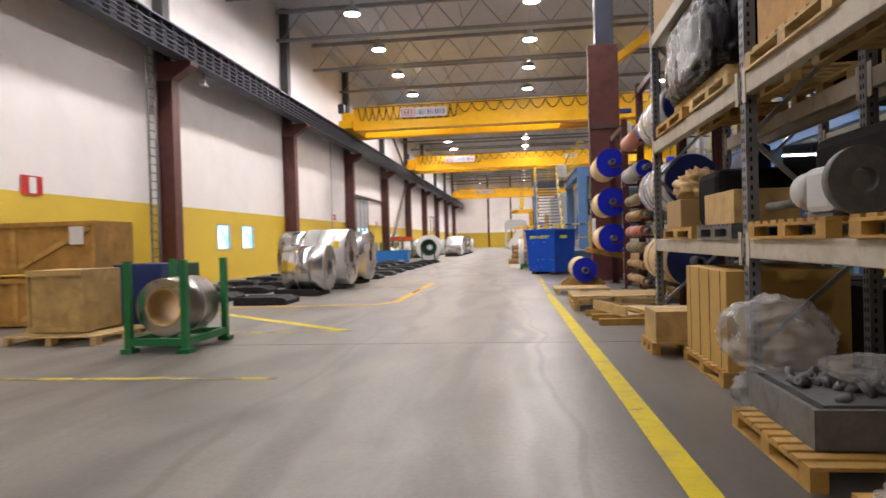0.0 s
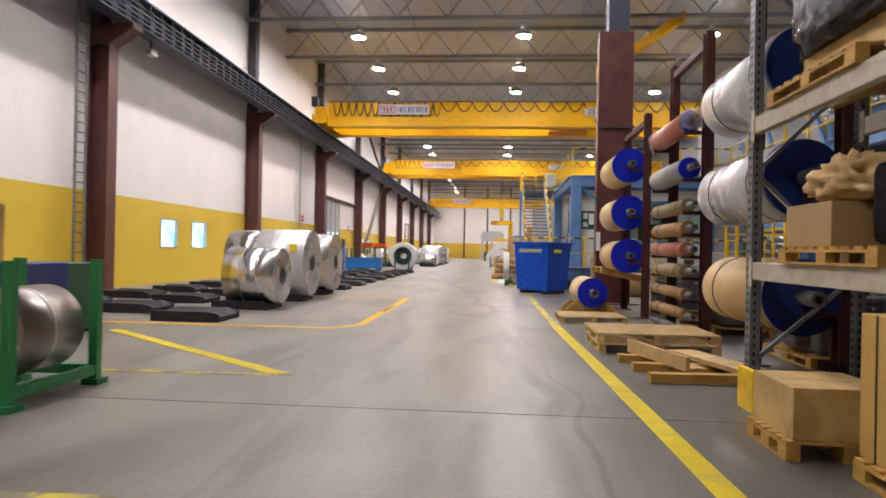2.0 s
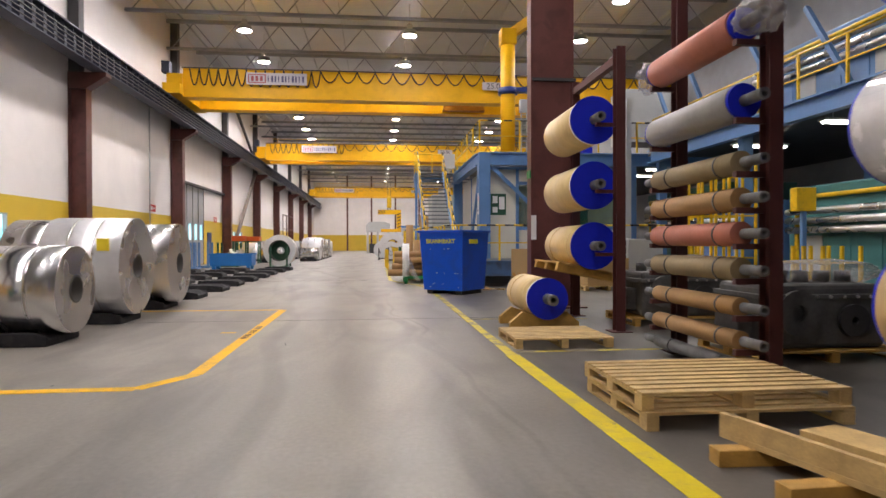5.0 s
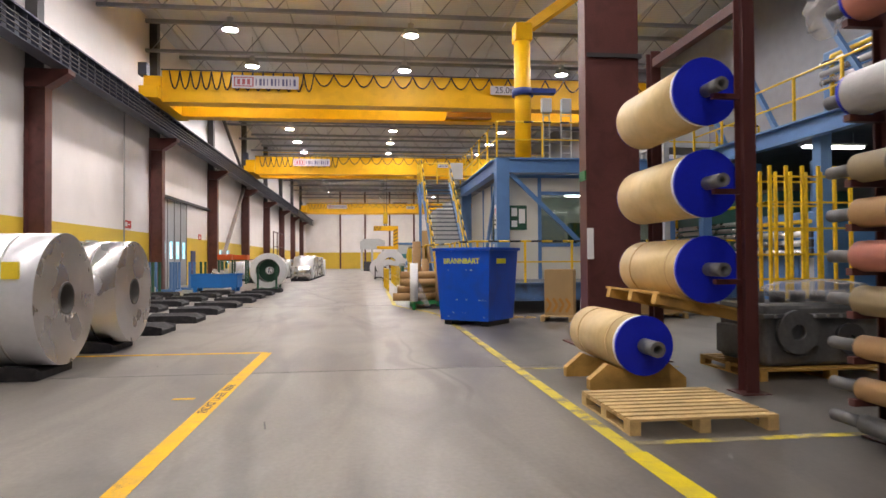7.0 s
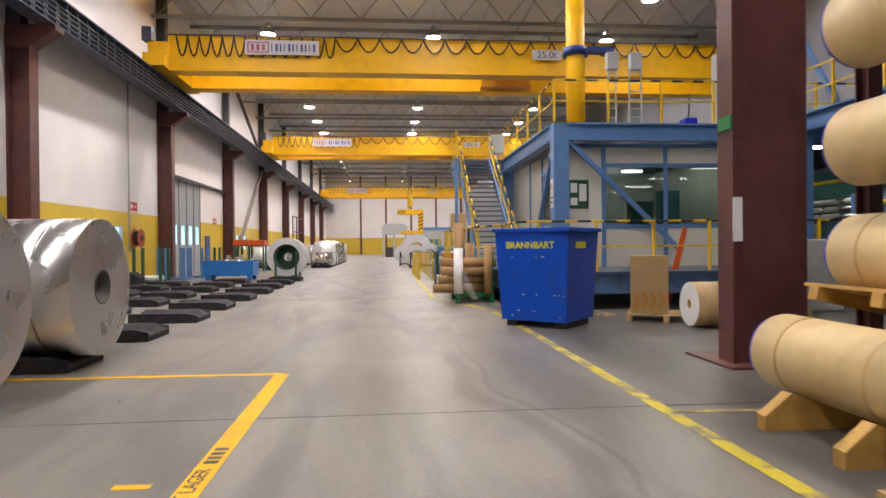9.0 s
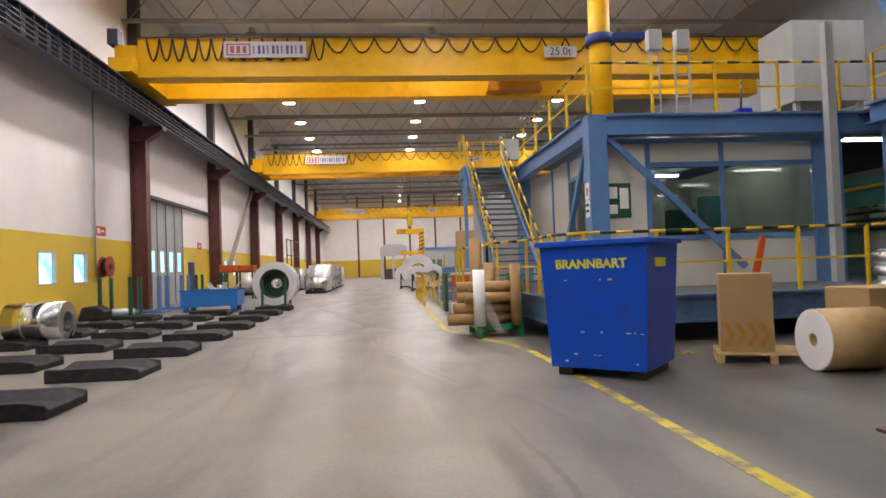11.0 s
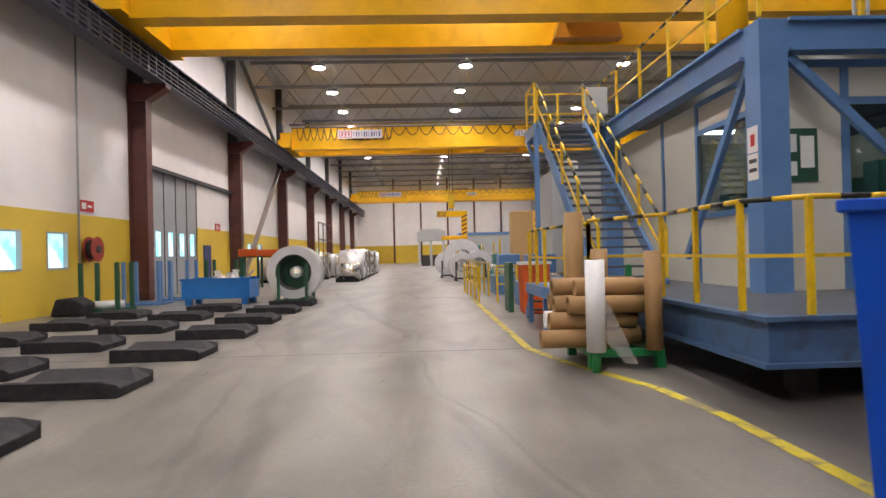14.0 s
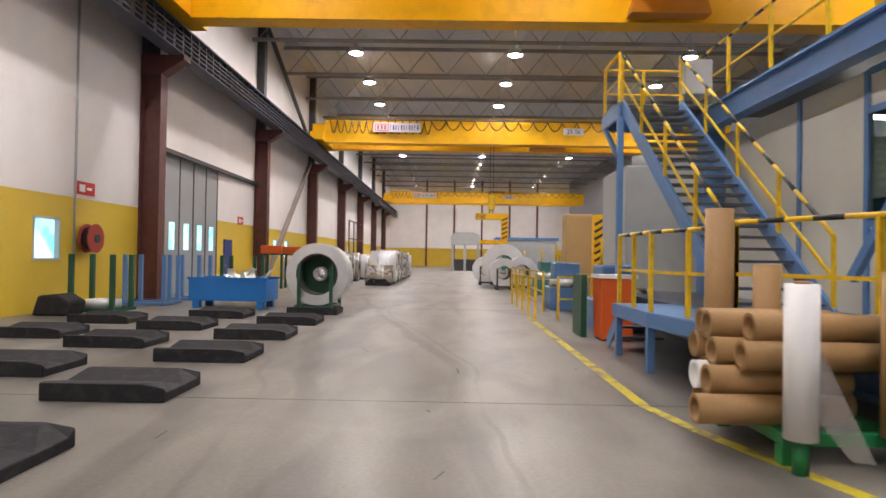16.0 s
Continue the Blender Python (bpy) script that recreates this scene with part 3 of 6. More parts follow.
for y in (9.0, 20.4, 33.4, 46.0, 58.6):
    setting("floor_joint", G().box(X0, y, 0.0005, 3.0, y + 0.012, 0.0025), M_DARK, "thin dark joint in the concrete floor", "floor joint")
words("floor_lettering", "ENDAST LAGER", 0.145, pose(-3.12, 18.6, 0.0045, 0, 0, 90), M_DTEXT, None)
tagged(bpy.data.objects["floor_lettering"], "dark lettering on the orange-yellow floor tape", "lettering", "", "structure")
setting("floor_lettering_bars", G().box(-3.17, 19.22, 0.0045, -3.07, 19.28, 0.006).box(-3.17, 19.32, 0.0045, -3.07, 19.37, 0.006).box(-3.17, 19.41, 0.0045, -3.07, 19.47, 0.006).box(-3.17, 19.52, 0.0045, -3.07, 19.57, 0.006), M_DTEXT, "worn dark lettering on the floor tape", "lettering")
stripe([(-3.62, 18.83), (-3.38, 18.82)], 0.08, M_LINE2, "short yellow dash on the concrete")


# ---------- west side: windows, door, wall fittings ----------
for i, (a, b) in enumerate(WINDOWS):
    w = tagged(thing("window_%d" % (i + 1), "small steel-framed window bright with daylight", "window", pose(X0, (a + b) / 2, 1.95), "wall windows"), kind="structure")
    h, k = (b - a) / 2, 0.58
    part("window_frame", G().box(-0.2, -h, -k, 0.02, -h + 0.06, k).box(-0.2, h - 0.06, -k, 0.02, h, k).box(-0.2, -h + 0.06, -k, 0.02, h - 0.06, -k + 0.06).box(-0.2, -h + 0.06, k - 0.06, 0.02, h - 0.06, k), M_GREY, w)
    part("pane", G().box(-0.14, -h + 0.06, -k + 0.06, -0.12, h - 0.06, k - 0.06), M_FROST, w, "frosted pane full of daylight")
d = tagged(thing("door_1", "grey four-leaf folding industrial door with small windows, closed", "door", pose(X0, DOOR_Y0, 0)), kind="structure")
n = 4
w = (DOOR_Y1 - DOOR_Y0) / n
for k in range(n):
    leaf = part("leaf", G().box(-0.12, k * w + 0.02, 0.03, -0.04, (k + 1) * w - 0.02, DOOR_Z - 0.02), M_DOOR, d)
    part("leaf_window", G().box(-0.045, k * w + 0.45, 1.75, -0.03, (k + 1) * w - 0.45, 2.8), M_FROST, leaf, "small bright window")
    part("seal", G().box(-0.05, (k + 1) * w - 0.05, 0.03, -0.02, (k + 1) * w + 0.02 if k < n - 1 else (k + 1) * w - 0.01, DOOR_Z), M_DARK, leaf)
part("door_track", G().box(0.0, -1.0, DOOR_Z, 0.2, 11.0, DOOR_Z + 0.16), M_DARK, d, "dark overhead door track")
d2 = tagged(thing("door_2", "blue side door beside the folding gate, closed", "door", pose(X0, 56.2, 0)), kind="structure")
part("leaf", G().box(0.0, 0, 0.02, 0.05, 1.1, 2.3), M_DBLUE, d2, "", 0.01)
part("handle", G().ring((0.05, 0.15, 1.05), (0.1, 0.15, 1.05), 0.02, 0, 8), M_GREY, d2)


def wall_sign(y, z, w, h, label):
    s = thing("wall_sign", label, "sign", pose(X0 + 0.02, y, z))
    part("plate", G().box(0, -w / 2, -h / 2, 0.02, w / 2, h / 2), M_REDSIGN, s)
    part("symbol", G().box(0.022, -w * 0.3, -h * 0.28, 0.026, -w * 0.02, h * 0.28).box(0.022, w * 0.08, -h * 0.1, 0.026, w * 0.34, h * 0.1), M_PAPER, s, "white fire symbol")


wall_sign(44.7, 3.45, 1.0, 0.38, "red fire hose sign with white symbols")
wall_sign(58.5, 3.3, 0.8, 0.4, "red fire sign with white symbols")
s = thing("extinguisher_sign", "red sign board with white stripe on the wall", "sign", pose(X0 + 0.02, 16.1, 3.3))
part("plate", G().box(0, -0.38, -0.22, 0.03, 0.38, 0.3), M_REDSIGN, s)
part("symbol", G().box(0.032, -0.12, -0.18, 0.036, 0.14, 0.26), M_PAPER, s)
s = thing("exit_sign", "green emergency exit sign on the yellow band", "sign", pose(X0 + 0.02, 14.6, 2.95))
part("plate", G().box(0, -0.3, -0.17, 0.04, 0.3, 0.17), M_GREEN, s)
part("symbol", G().box(0.042, -0.2, -0.1, 0.046, 0.0, 0.1), M_PAPER, s)
r = thing("hose_reel", "red wall-mounted fire hose reel", "hose reel", pose(X0, 44.7, 2.0))
part("disc", G().ring((0.1, 0, 0), (0.14, 0, 0), 0.42, 0, 28).ring((0.36, 0, 0), (0.4, 0, 0), 0.42, 0, 28), M_REDREEL, r)
part("hose", G().ring((0.14, 0, 0), (0.36, 0, 0), 0.33, 0, 24), M_BLACK, r)
part("hub", G().ring((0.0, 0, 0), (0.46, 0, 0), 0.12, 0, 16), M_DARK, r)
part("pipe", G().path([(0.1, -0.6, -0.6), (0.1, -0.6, 7.0)], 0.035), M_GREY, r)
g = G()
lad = thing("wall_ladder", "grey steel ladder fixed beside a column", "ladder", pose(-12.95, 21.35, 0))
for yy in (-0.24, 0.24):
    part("stile", G().box(-0.03, yy - 0.03, 0.0, 0.03, yy + 0.03, 9.2), M_BINGREY, lad)
rung = G().ring((0, -0.24, 0), (0, 0.24, 0), 0.018, 0, 8).mesh("rung", M_BINGREY)
for k in range(29):
    o = new("rung", rung)
    o.parent, o.location = lad, (0, 0, 0.6 + 0.3 * k)
cl = thing("wall_camera", "small white camera lamp under the runway girder", "camera", pose(-12.3, 24.0, 8.0))
part("body", G().box(-0.12, -0.2, -0.1, 0.12, 0.2, 0.1), M_GREY, cl, "", 0.02)
part("bracket", G().box(-0.03, -0.03, 0.1, 0.03, 0.03, 0.42), M_DARK, cl)


# ---------- west side: stock on the floor ----------
def crate(x, y, z, lx, ly, lz, material, label, group="", diag=True):
    c = thing("wooden_crate", label, "crate", pose(x, y, z), group)
    part("body", G().box(0, 0, 0.02, lx, ly, lz), material, c)
    g = G()
    nb = max(1, round(lx / 1.5))
    for k in range(nb + 1):
        xx = k * lx / nb
        part("batten", G().box(max(0, xx - 0.06), -0.03, 0.02, min(lx, xx + 0.06), -0.001, lz), M_BATTEN if diag else material, c)
        if diag and k < nb:
            xa, xb = xx + 0.08, (k + 1) * lx / nb - 0.08
            if k % 2:
                xa, xb = xb, xa
            part("brace", G().beam((xa, -0.016, 0.12), (xb, -0.016, lz - 0.12), 0.025, 0.1), M_BATTEN, c)
    part("rail", G().box(0, -0.045, lz - 0.09, lx, -0.031, lz), material, c)
    part("rail", G().box(0, -0.045, 0.02, lx, -0.031, 0.1), material, c)
    part("skid", G().box(0, 0.1, 0, lx, 0.2, 0.02), material, c)
    return c


crate(-13.2, 11.3, 0.02, 5.1, 1.2, 0.95, M_CRATE, "long orange plywood crate with diagonal braces, on the floor", "long crates")
up = crate(-13.2, 11.3, 1.05, 5.1, 1.2, 1.0, M_CRATE, "long orange plywood crate stacked on another", "long crates")
part("packing_note", G().box(4.6, -0.05, 0.55, 4.9, -0.046, 0.9), M_PAPER, up, "white paper note")
part("spacer", G().box(0.3, 0.1, -0.08, 0.5, 1.1, 0.02).box(4.5, 0.1, -0.08, 4.7, 1.1, 0.02), M_DARK, up)


def pallet(x, y, z, lx, ly, material, label, turn=0, slats=9, group="pallets"):
    p = thing("wooden_pallet", label, "pallet", pose(x, y, z, 0, 0, turn), group)
    step = ly / slats
    slat = G().box(0, 0, 0.122, lx, step * 0.66, 0.144).mesh("slat", material)
    for k in range(slats):
        o = new("slat", slat)
        o.parent, o.location = p, (0, k * step + step * 0.13, 0)
    bearer = G().box(0, step * 0.13, 0.1, 0.1, ly - step * 0.13, 0.121).mesh("bearer", material)
    skid = G().box(0, step * 0.13, 0, 0.1, ly - step * 0.13, 0.02).mesh("skid", material)
    block = G().box(0, 0, 0.0201, 0.1, 0.14, 0.0999).mesh("block", material)
    for xx in (0, lx / 2 - 0.05, lx - 0.1):
        for me, nm in ((bearer, "bearer"), (skid, "skid")):
            o = new(nm, me)
            o.parent, o.location = p, (xx, 0, 0)
        for yy in (step * 0.13, ly / 2 - 0.07, ly - 0.14 - step * 0.13):
            o = new("block", block)
            o.parent, o.location = p, (xx, yy, 0)
    return p


pallet(-8.15, 9.05, 0, 1.6, 1.5, M_PALLET, "pale wooden pallet under a plywood box")
crate(-8.0, 9.45, 0.146, 1.0, 0.95, 1.02, M_CRATE2, "pale plywood box on a pallet", "", False)
b = thing("blue_bin", "dark blue plastic storage bin on the floor", "bin", pose(-7.45, 10.85, 0))
part("body", G().prism([(0.05, 0.1), (0.9, 0.1), (0.95, 1.2), (0.0, 1.2)], 0, 0.9, "y"), M_DBLUE, b, "", 0.02)
part("foot", G().box(0.1, 0.05, 0, 0.85, 0.85, 0.1), M_BLACK, b)
b = thing("green_cabinet", "dark green machine cabinet with white labels", "cabinet", pose(-8.35, 12.75, 0))
part("body", G().box(0, 0, 0.06, 1.1, 0.9, 1.15), M_DGREEN, b, "", 0.02)
part("plinth", G().box(0.05, 0.05, 0, 1.05, 0.85, 0.06), M_BLACK, b)
part("label_plate", G().box(0.1, -0.01, 0.85, 0.22, -0.001, 0.95).box(0.65, -0.01, 0.5, 0.85, -0.001, 0.95), M_PAPER, b)


def coil(x, y, z, r, length, axis, material, label, hole=0.25, group="steel coils", bands=2, core=M_CORE, end=None):
    """A wound metal coil; x, y, z is its lowest middle point."""
    c = thing("metal_coil", label, "coil", pose(x, y, z, 0, 0, 0 if axis == "x" else 90), group)
    g = G()
    random.seed(int(abs(x * 100 + y * 7)))
    g.ring((-length / 2, 0, r), (length / 2, 0, r), r, hole, 56)
    part("winding", g, material, c)
    # bare wound edges of the strip on both ends
    for e_ in (-1, 1):
        gg = G()
        rr = hole + 0.02
        while rr < r - 0.012:
            step = random.uniform(0.03, 0.09)
            top = min(rr + step, r - 0.004)
            gg.ring((e_ * (length / 2 - 0.002), 0, r), (e_ * (length / 2 + random.uniform(0.002, 0.005)), 0, r), top, rr, 56)
            rr = top
        part("wound_edge", gg, end or (M_WRAP if material is M_WRAP else M_COILEND), c)["kind"] = "stuff"
    for k in range(bands):
        xx = -length / 2 + length * (k + 1) / (bands + 1)
        part("strap", G().ring((xx - 0.016, 0, r), (xx + 0.016, 0, r), r + 0.004, r - 0.004, 56), M_STEEL2, c)
    part("core", G().ring((-length / 2 - 0.012, 0, r), (length / 2 + 0.012, 0, r), hole + 0.012, hole - 0.012, 40), core, c)
    return c


def stand(x, y, m_, label, lx=0.85, ly=1.4, h=1.3):
    s = thing("coil_stand", label, "stand", pose(x, y, 0), "coil stands")
    for xx in (0, lx):
        for yy in (0, ly):
            part("post", G().box(xx - 0.045, yy - 0.045, 0.06, xx + 0.045, yy + 0.045, h), m_, s)
            part("foot", G().box(xx - 0.09, yy - 0.09, 0, xx + 0.09, yy + 0.09, 0.06), m_, s)
    for yy in (0, ly):
        part("cross_bar", G().box(0.05, yy - 0.04, 0.1, lx - 0.05, yy + 0.04, 0.2), m_, s)
    for xx in (0, lx):
        part("side_bar", G().box(xx - 0.04, 0.05, 0.1, xx + 0.04, ly - 0.05, 0.2), m_, s)
    return s


stand(-5.55, 8.4, M_GREEN, "bright green steel stand holding a coil", 0.85, 1.2)
coil(-5.12, 9.0, 0.2, 0.42, 0.85, "y", M_DULL, "small dull steel coil lying in a green stand", 0.27, "", 1, M_KRAFT)




def chock(x, y, first=[]):
    if not first:
        c = thing("coil_chock", "black rubber coil cradle on the floor", "cradle", pose(x, y, 0), "coil cradles")
        # solid cradle: low middle, raised long edges, chamfered end
        g = G()
        prof = [(0, 0), (1.02, 0), (1.02, 0.2), (0.92, 0.2), (0.51, 0.13), (0.1, 0.2), (0, 0.2)]
        k = len(prof)
        vs = [(0, u, w) for u, w in prof] + [(1.12, u, w) for u, w in prof] + [(1.36, u, min(w, 0.1 if i not in (2, 6) else 0.16)) for i, (u, w) in enumerate(prof)]
        fs = [tuple(reversed(range(k))), tuple(range(2 * k, 3 * k))]
        for s in (0, k):
            fs += [(s + i, s + (i + 1) % k, s + k + (i + 1) % k, s + k + i) for i in range(k)]
        g.add(vs, fs)
        part("cradle", g, M_BLACK, c, "", 0.012)
        first.append(c)
        return c
    return copy_thing(first[0], pose(x, y, 0))


for k in range(12):
    chock(-7.15 + (0.03 * (k % 3)), 15.05 + 2.58 * k)
for k in range(11):
    chock(-9.2 - 0.04 * (k % 2), 16.3 + 2.58 * k)
for k in range(10):
    chock(-11.3 + 0.03 * (k % 3), 17.3 + 2.58 * k)

c1 = coil(-6.25, 18.25, 0.13, 0.66, 1.25, "x", M_STEEL, "bright steel coil on a black cradle", 0.2)
tag_y = mat("yellow_tag", (0.8, 0.6, 0.02), 0.5)
part("tag", G().box(-0.35, -0.42, 1.15, -0.2, -0.30, 1.2), tag_y, c1)
c2 = coil(-6.35, 20.85, 0.13, 0.92, 1.4, "x", M_WRAP, "large coil wrapped in white film on a cradle", 0.22, end=M_COILEND)
part("number_tag", G().box(0.32, -0.905, 1.22, 0.52, -0.86, 1.44), tag_y, c2, "yellow tag with a black number")
c3 = coil(-6.3, 23.4, 0.13, 0.9, 1.35, "x", M_STEEL2, "large matt steel coil on a cradle", 0.22)
coil(-7.8, 22.0, 0.13, 0.92, 1.1, "x", M_STEEL2, "matt steel coil on a cradle in the second row", 0.2)
coil(-10.2, 33.9, 0.13, 0.45, 1.3, "x", M_STEEL, "small bright steel coil on a cradle by the wall", 0.2)
coil(-6.45, 44.7, 0.2, 0.88, 0.95, "y", M_WRAP, "white-wrapped coil with wide dark bore in a green stand", 0.58)
hb = thing("coil_hub", "dark green hub plate with pale core inside a coil", "hub", pose(-6.45, 44.95, 1.08, 0, 0, 90))
part("plate", G().ring((-0.03, 0, 0), (0.03, 0, 0), 0.57, 0.2, 40), M_DGREEN, hb)
part("core", G().ring((-0.3, 0, 0), (0.08, 0, 0), 0.2, 0.15, 28), M_GREY, hb, "pale grey core tube")
stand(-6.9, 44.0, M_DGREEN, "dark green stand under a white coil", 0.9, 1.4, 1.35)
rows = [(-6.6, 61.5, 0.5, M_STEEL), (-6.6, 64.0, 0.9, M_WRAP), (-6.6, 66.6, 0.95, M_STEEL2), (-6.6, 69.2, 0.9, M_STEEL), (-6.6, 72.0, 0.85, M_STEEL2), (-6.6, 74.8, 0.9, M_STEEL), (-6.6, 78.0, 0.8, M_WRAP),
        (-9.2, 58.5, 0.5, M_STEEL), (-9.2, 61.2, 0.85, M_WRAP), (-9.2, 64.0, 0.8, M_STEEL2), (-9.2, 66.8, 0.85, M_STEEL), (-9.2, 70.0, 0.8, M_WRAP), (-9.2, 73.0, 0.8, M_STEEL), (-11.4, 63.0, 0.7, M_WRAP), (-11.4, 67.0, 0.8, M_STEEL2)]
for x, y, r, m_ in rows:
    lb = {"white_coil_wrap": "white-wrapped coil", "bright_coil_steel": "bright steel coil", "matt_coil_steel": "matt steel coil"}[m_.name]
    coil(x, y, 0.13, r, 1.5, "x", m_, lb + " on a low cradle in the far rows", 0.22)
    chock(x - 0.7, y - 0.51)

# blue trough, racks of stanchions, bench
t = thing("blue_trough", "bright blue steel trough full of scrap strips", "trough", pose(-10.4, 45.0, 0))
part("body", G().prism([(0, 0.22), (2.3, 0.22), (2.3, 0.85), (2.22, 0.85), (2.22, 0.3), (0.08, 0.3), (0.08, 0.85), (0, 0.85)], 0, 1.3, "y"), M_BOXBLUE, t)
part("end_wall", G().box(0.08, 0, 0.3, 2.22, 0.06, 0.85), M_BOXBLUE, t)
part("end_wall", G().box(0.08, 1.24, 0.3, 2.22, 1.3, 0.85), M_BOXBLUE, t)
part("rim", G().box(-0.04, -0.04, 0.85, 2.34, 0.05, 0.92), M_BOXBLUE, t)
part("rim", G().box(-0.04, 1.25, 0.85, 2.34, 1.34, 0.92), M_BOXBLUE, t)
for xx in (0.1, 2.0):
    for yy in (0.05, 1.05):
        part("leg", G().box(xx, yy, 0, xx + 0.2, yy + 0.2, 0.22), M_BOXBLUE, t)
g = G()
random.seed(5)
for k in range(14):
    a = random.random() * 3.1
    x, y = 1.1 + random.random() * 0.8, 0.3 + random.random() * 0.6
    g.beam((x, y, 0.6), (x + 0.5 * math.cos(a), y + 0.3 * math.sin(a), 0.95 + 0.25 * random.random()), 0.2, 0.01)
sc = tagged(part("scrap_strips", g, M_STEEL2), "loose bright scrap strips in the trough", "scrap")
sc.location = (-10.4, 45.0, 0)


def stanchion_rack(x, y, m_, label, lx=1.2, ly=1.0, h=1.55, roll=False):
    s = thing("stanchion_rack", label, "rack", pose(x, y, 0), "stanchion racks")
    for xx in (0, lx):
        for yy in (0, ly):
            part("post", G().box(xx - 0.06, yy - 0.05, 0.1, xx + 0.06, yy + 0.05, h), m_, s)
    part("base", G().box(-0.1, -0.1, 0.02, lx + 0.1, 0.05, 0.1).box(-0.1, ly - 0.05, 0.02, lx + 0.1, ly + 0.1, 0.1).box(-0.1, 0.05, 0.02, 0.0, ly - 0.05, 0.1).box(lx, 0.05, 0.02, lx + 0.1, ly - 0.05, 0.1), m_, s)
    part("foot", G().box(0, 0, 0, 0.1, ly, 0.02).box(lx - 0.1, 0, 0, lx, ly, 0.02), m_, s)
    return s


stanchion_rack(-12.7, 43.0, M_DGREEN, "dark green stanchion rack with tall posts", 1.1)
stanchion_rack(-12.6, 45.6, M_BLUE, "light blue stanchion rack with tall posts", 1.2)
stanchion_rack(-12.2, 47.8, M_BLUE, "light blue stanchion rack with tall posts", 1.0)
stanchion_rack(-11.0, 49.4, M_DGREEN, "dark green stanchion rack with tall posts", 1.2)
rr = thing("white_reel", "flat white strip ring lying in a rack", "strip ring", pose(-12.1, 43.5, 0.11))
part("ring", G().ring((0, 0, 0), (0, 0, 0.22), 0.45, 0.3, 32), M_WRAP, rr)
s = thing("black_sack", "black covered bundle beside the wall", "bundle", pose(-13.1, 42.0, 0))
part("body", G().prism([(0, 0), (0.9, 0), (0.95, 0.35), (0.6, 0.55), (0.15, 0.5)], 0, 0.8, "y"), M_BLACK, s, "", 0.06)
b = thing("tool_stand", "green-legged stand carrying orange bins", "stand", pose(-11.6, 56.5, 0))
for xx in (0, 0.9, 1.8):
    for yy in (0, 0.8):
        part("leg", G().box(xx - 0.05, yy - 0.05, 0, xx + 0.05, yy + 0.05, 1.6), M_DGREEN, b)
part("shelf", G().box(-0.1, -0.1, 1.6, 1.9, 0.9, 1.66), M_DGREEN, b)
part("orange_bin", G().box(-0.1, -0.1, 1.66, 0.85, 0.9, 2.05), M_ORANGE, b, "", 0.03)
part("orange_bin", G().box(0.95, -0.1, 1.66, 1.9, 0.9, 2.0), M_ORANGE, b, "", 0.03)
f = thing("wall_frame", "dark red tubular guard frame by the wall", "frame", pose(-12.2, 86.0, 0))
for yy in (0, 3, 6, 9):
    part("post", G().box(-0.05, yy - 0.05, 0, 0.05, yy + 0.05, 5.0), M_RED2, f)
part("rail", G().box(-0.04, 0.05, 4.9, 0.04, 8.95, 5.0).box(-0.04, 0.05, 3.2, 0.04, 8.95, 3.3), M_RED2, f)


# ---------- east side: pallet racking ----------
def lump(name, m, size, seed, material, rough=0.25, parent=None, sub=4, freq=1.6, square=1.0):
    """A soft irregular body on a flat base."""
    bm = bmesh.new()
    bmesh.ops.create_icosphere(bm, subdivisions=sub, radius=1.0)
    off = Vector((seed * 3.1, seed * 1.7, seed * 0.9))
    for v in bm.verts:
        if square != 1.0:
            v.co = Vector([math.copysign(abs(q) ** square, q) for q in v.co])
        n = (0.5 - 2 * abs(noise.noise(v.co * freq + off))) * rough + (0.4 - 2 * abs(noise.noise(v.co * freq * 2.7 + off))) * rough * 0.5
        v.co = v.co * (1 + n)
        v.co = Vector((v.co.x * size[0], v.co.y * size[1], max(-0.85, v.co.z) * size[2] + 0.85 * size[2]))
    me = bpy.data.meshes.new(name)
    bm.to_mesh(me)
    bm.free()
    me.polygons.foreach_set("use_smooth", [True] * len(me.polygons))
    me.materials.append(material)
    ob = new(name, me)
    ob.matrix_basis = m
    if parent is not None:
        ob.parent = parent
    return ob


def upright(x, y, rack):
    u = part("upright", G().box(x, y, 0.01, x + 0.1, y + 0.12, 5.6), M_RACKPOST, rack)
    part("foot_plate", G().box(x - 0.03, y - 0.03, 0, x + 0.13, y + 0.15, 0.01), M_RACKPOST, u)
    g = G()
    for k in range(60):
        g.box(x - 0.004, y + 0.03, 0.3 + k * 0.085, x - 0.001, y + 0.05, 0.34 + k * 0.085)
        g.box(x - 0.004, y + 0.075, 0.3 + k * 0.085, x - 0.001, y + 0.095, 0.34 + k * 0.085)
        g.box(x + 0.03, y - 0.004, 0.3 + k * 0.085, x + 0.05, y - 0.001, 0.34 + k * 0.085)
    part("slot", g, M_BLACKP, u)["kind"] = "stuff"


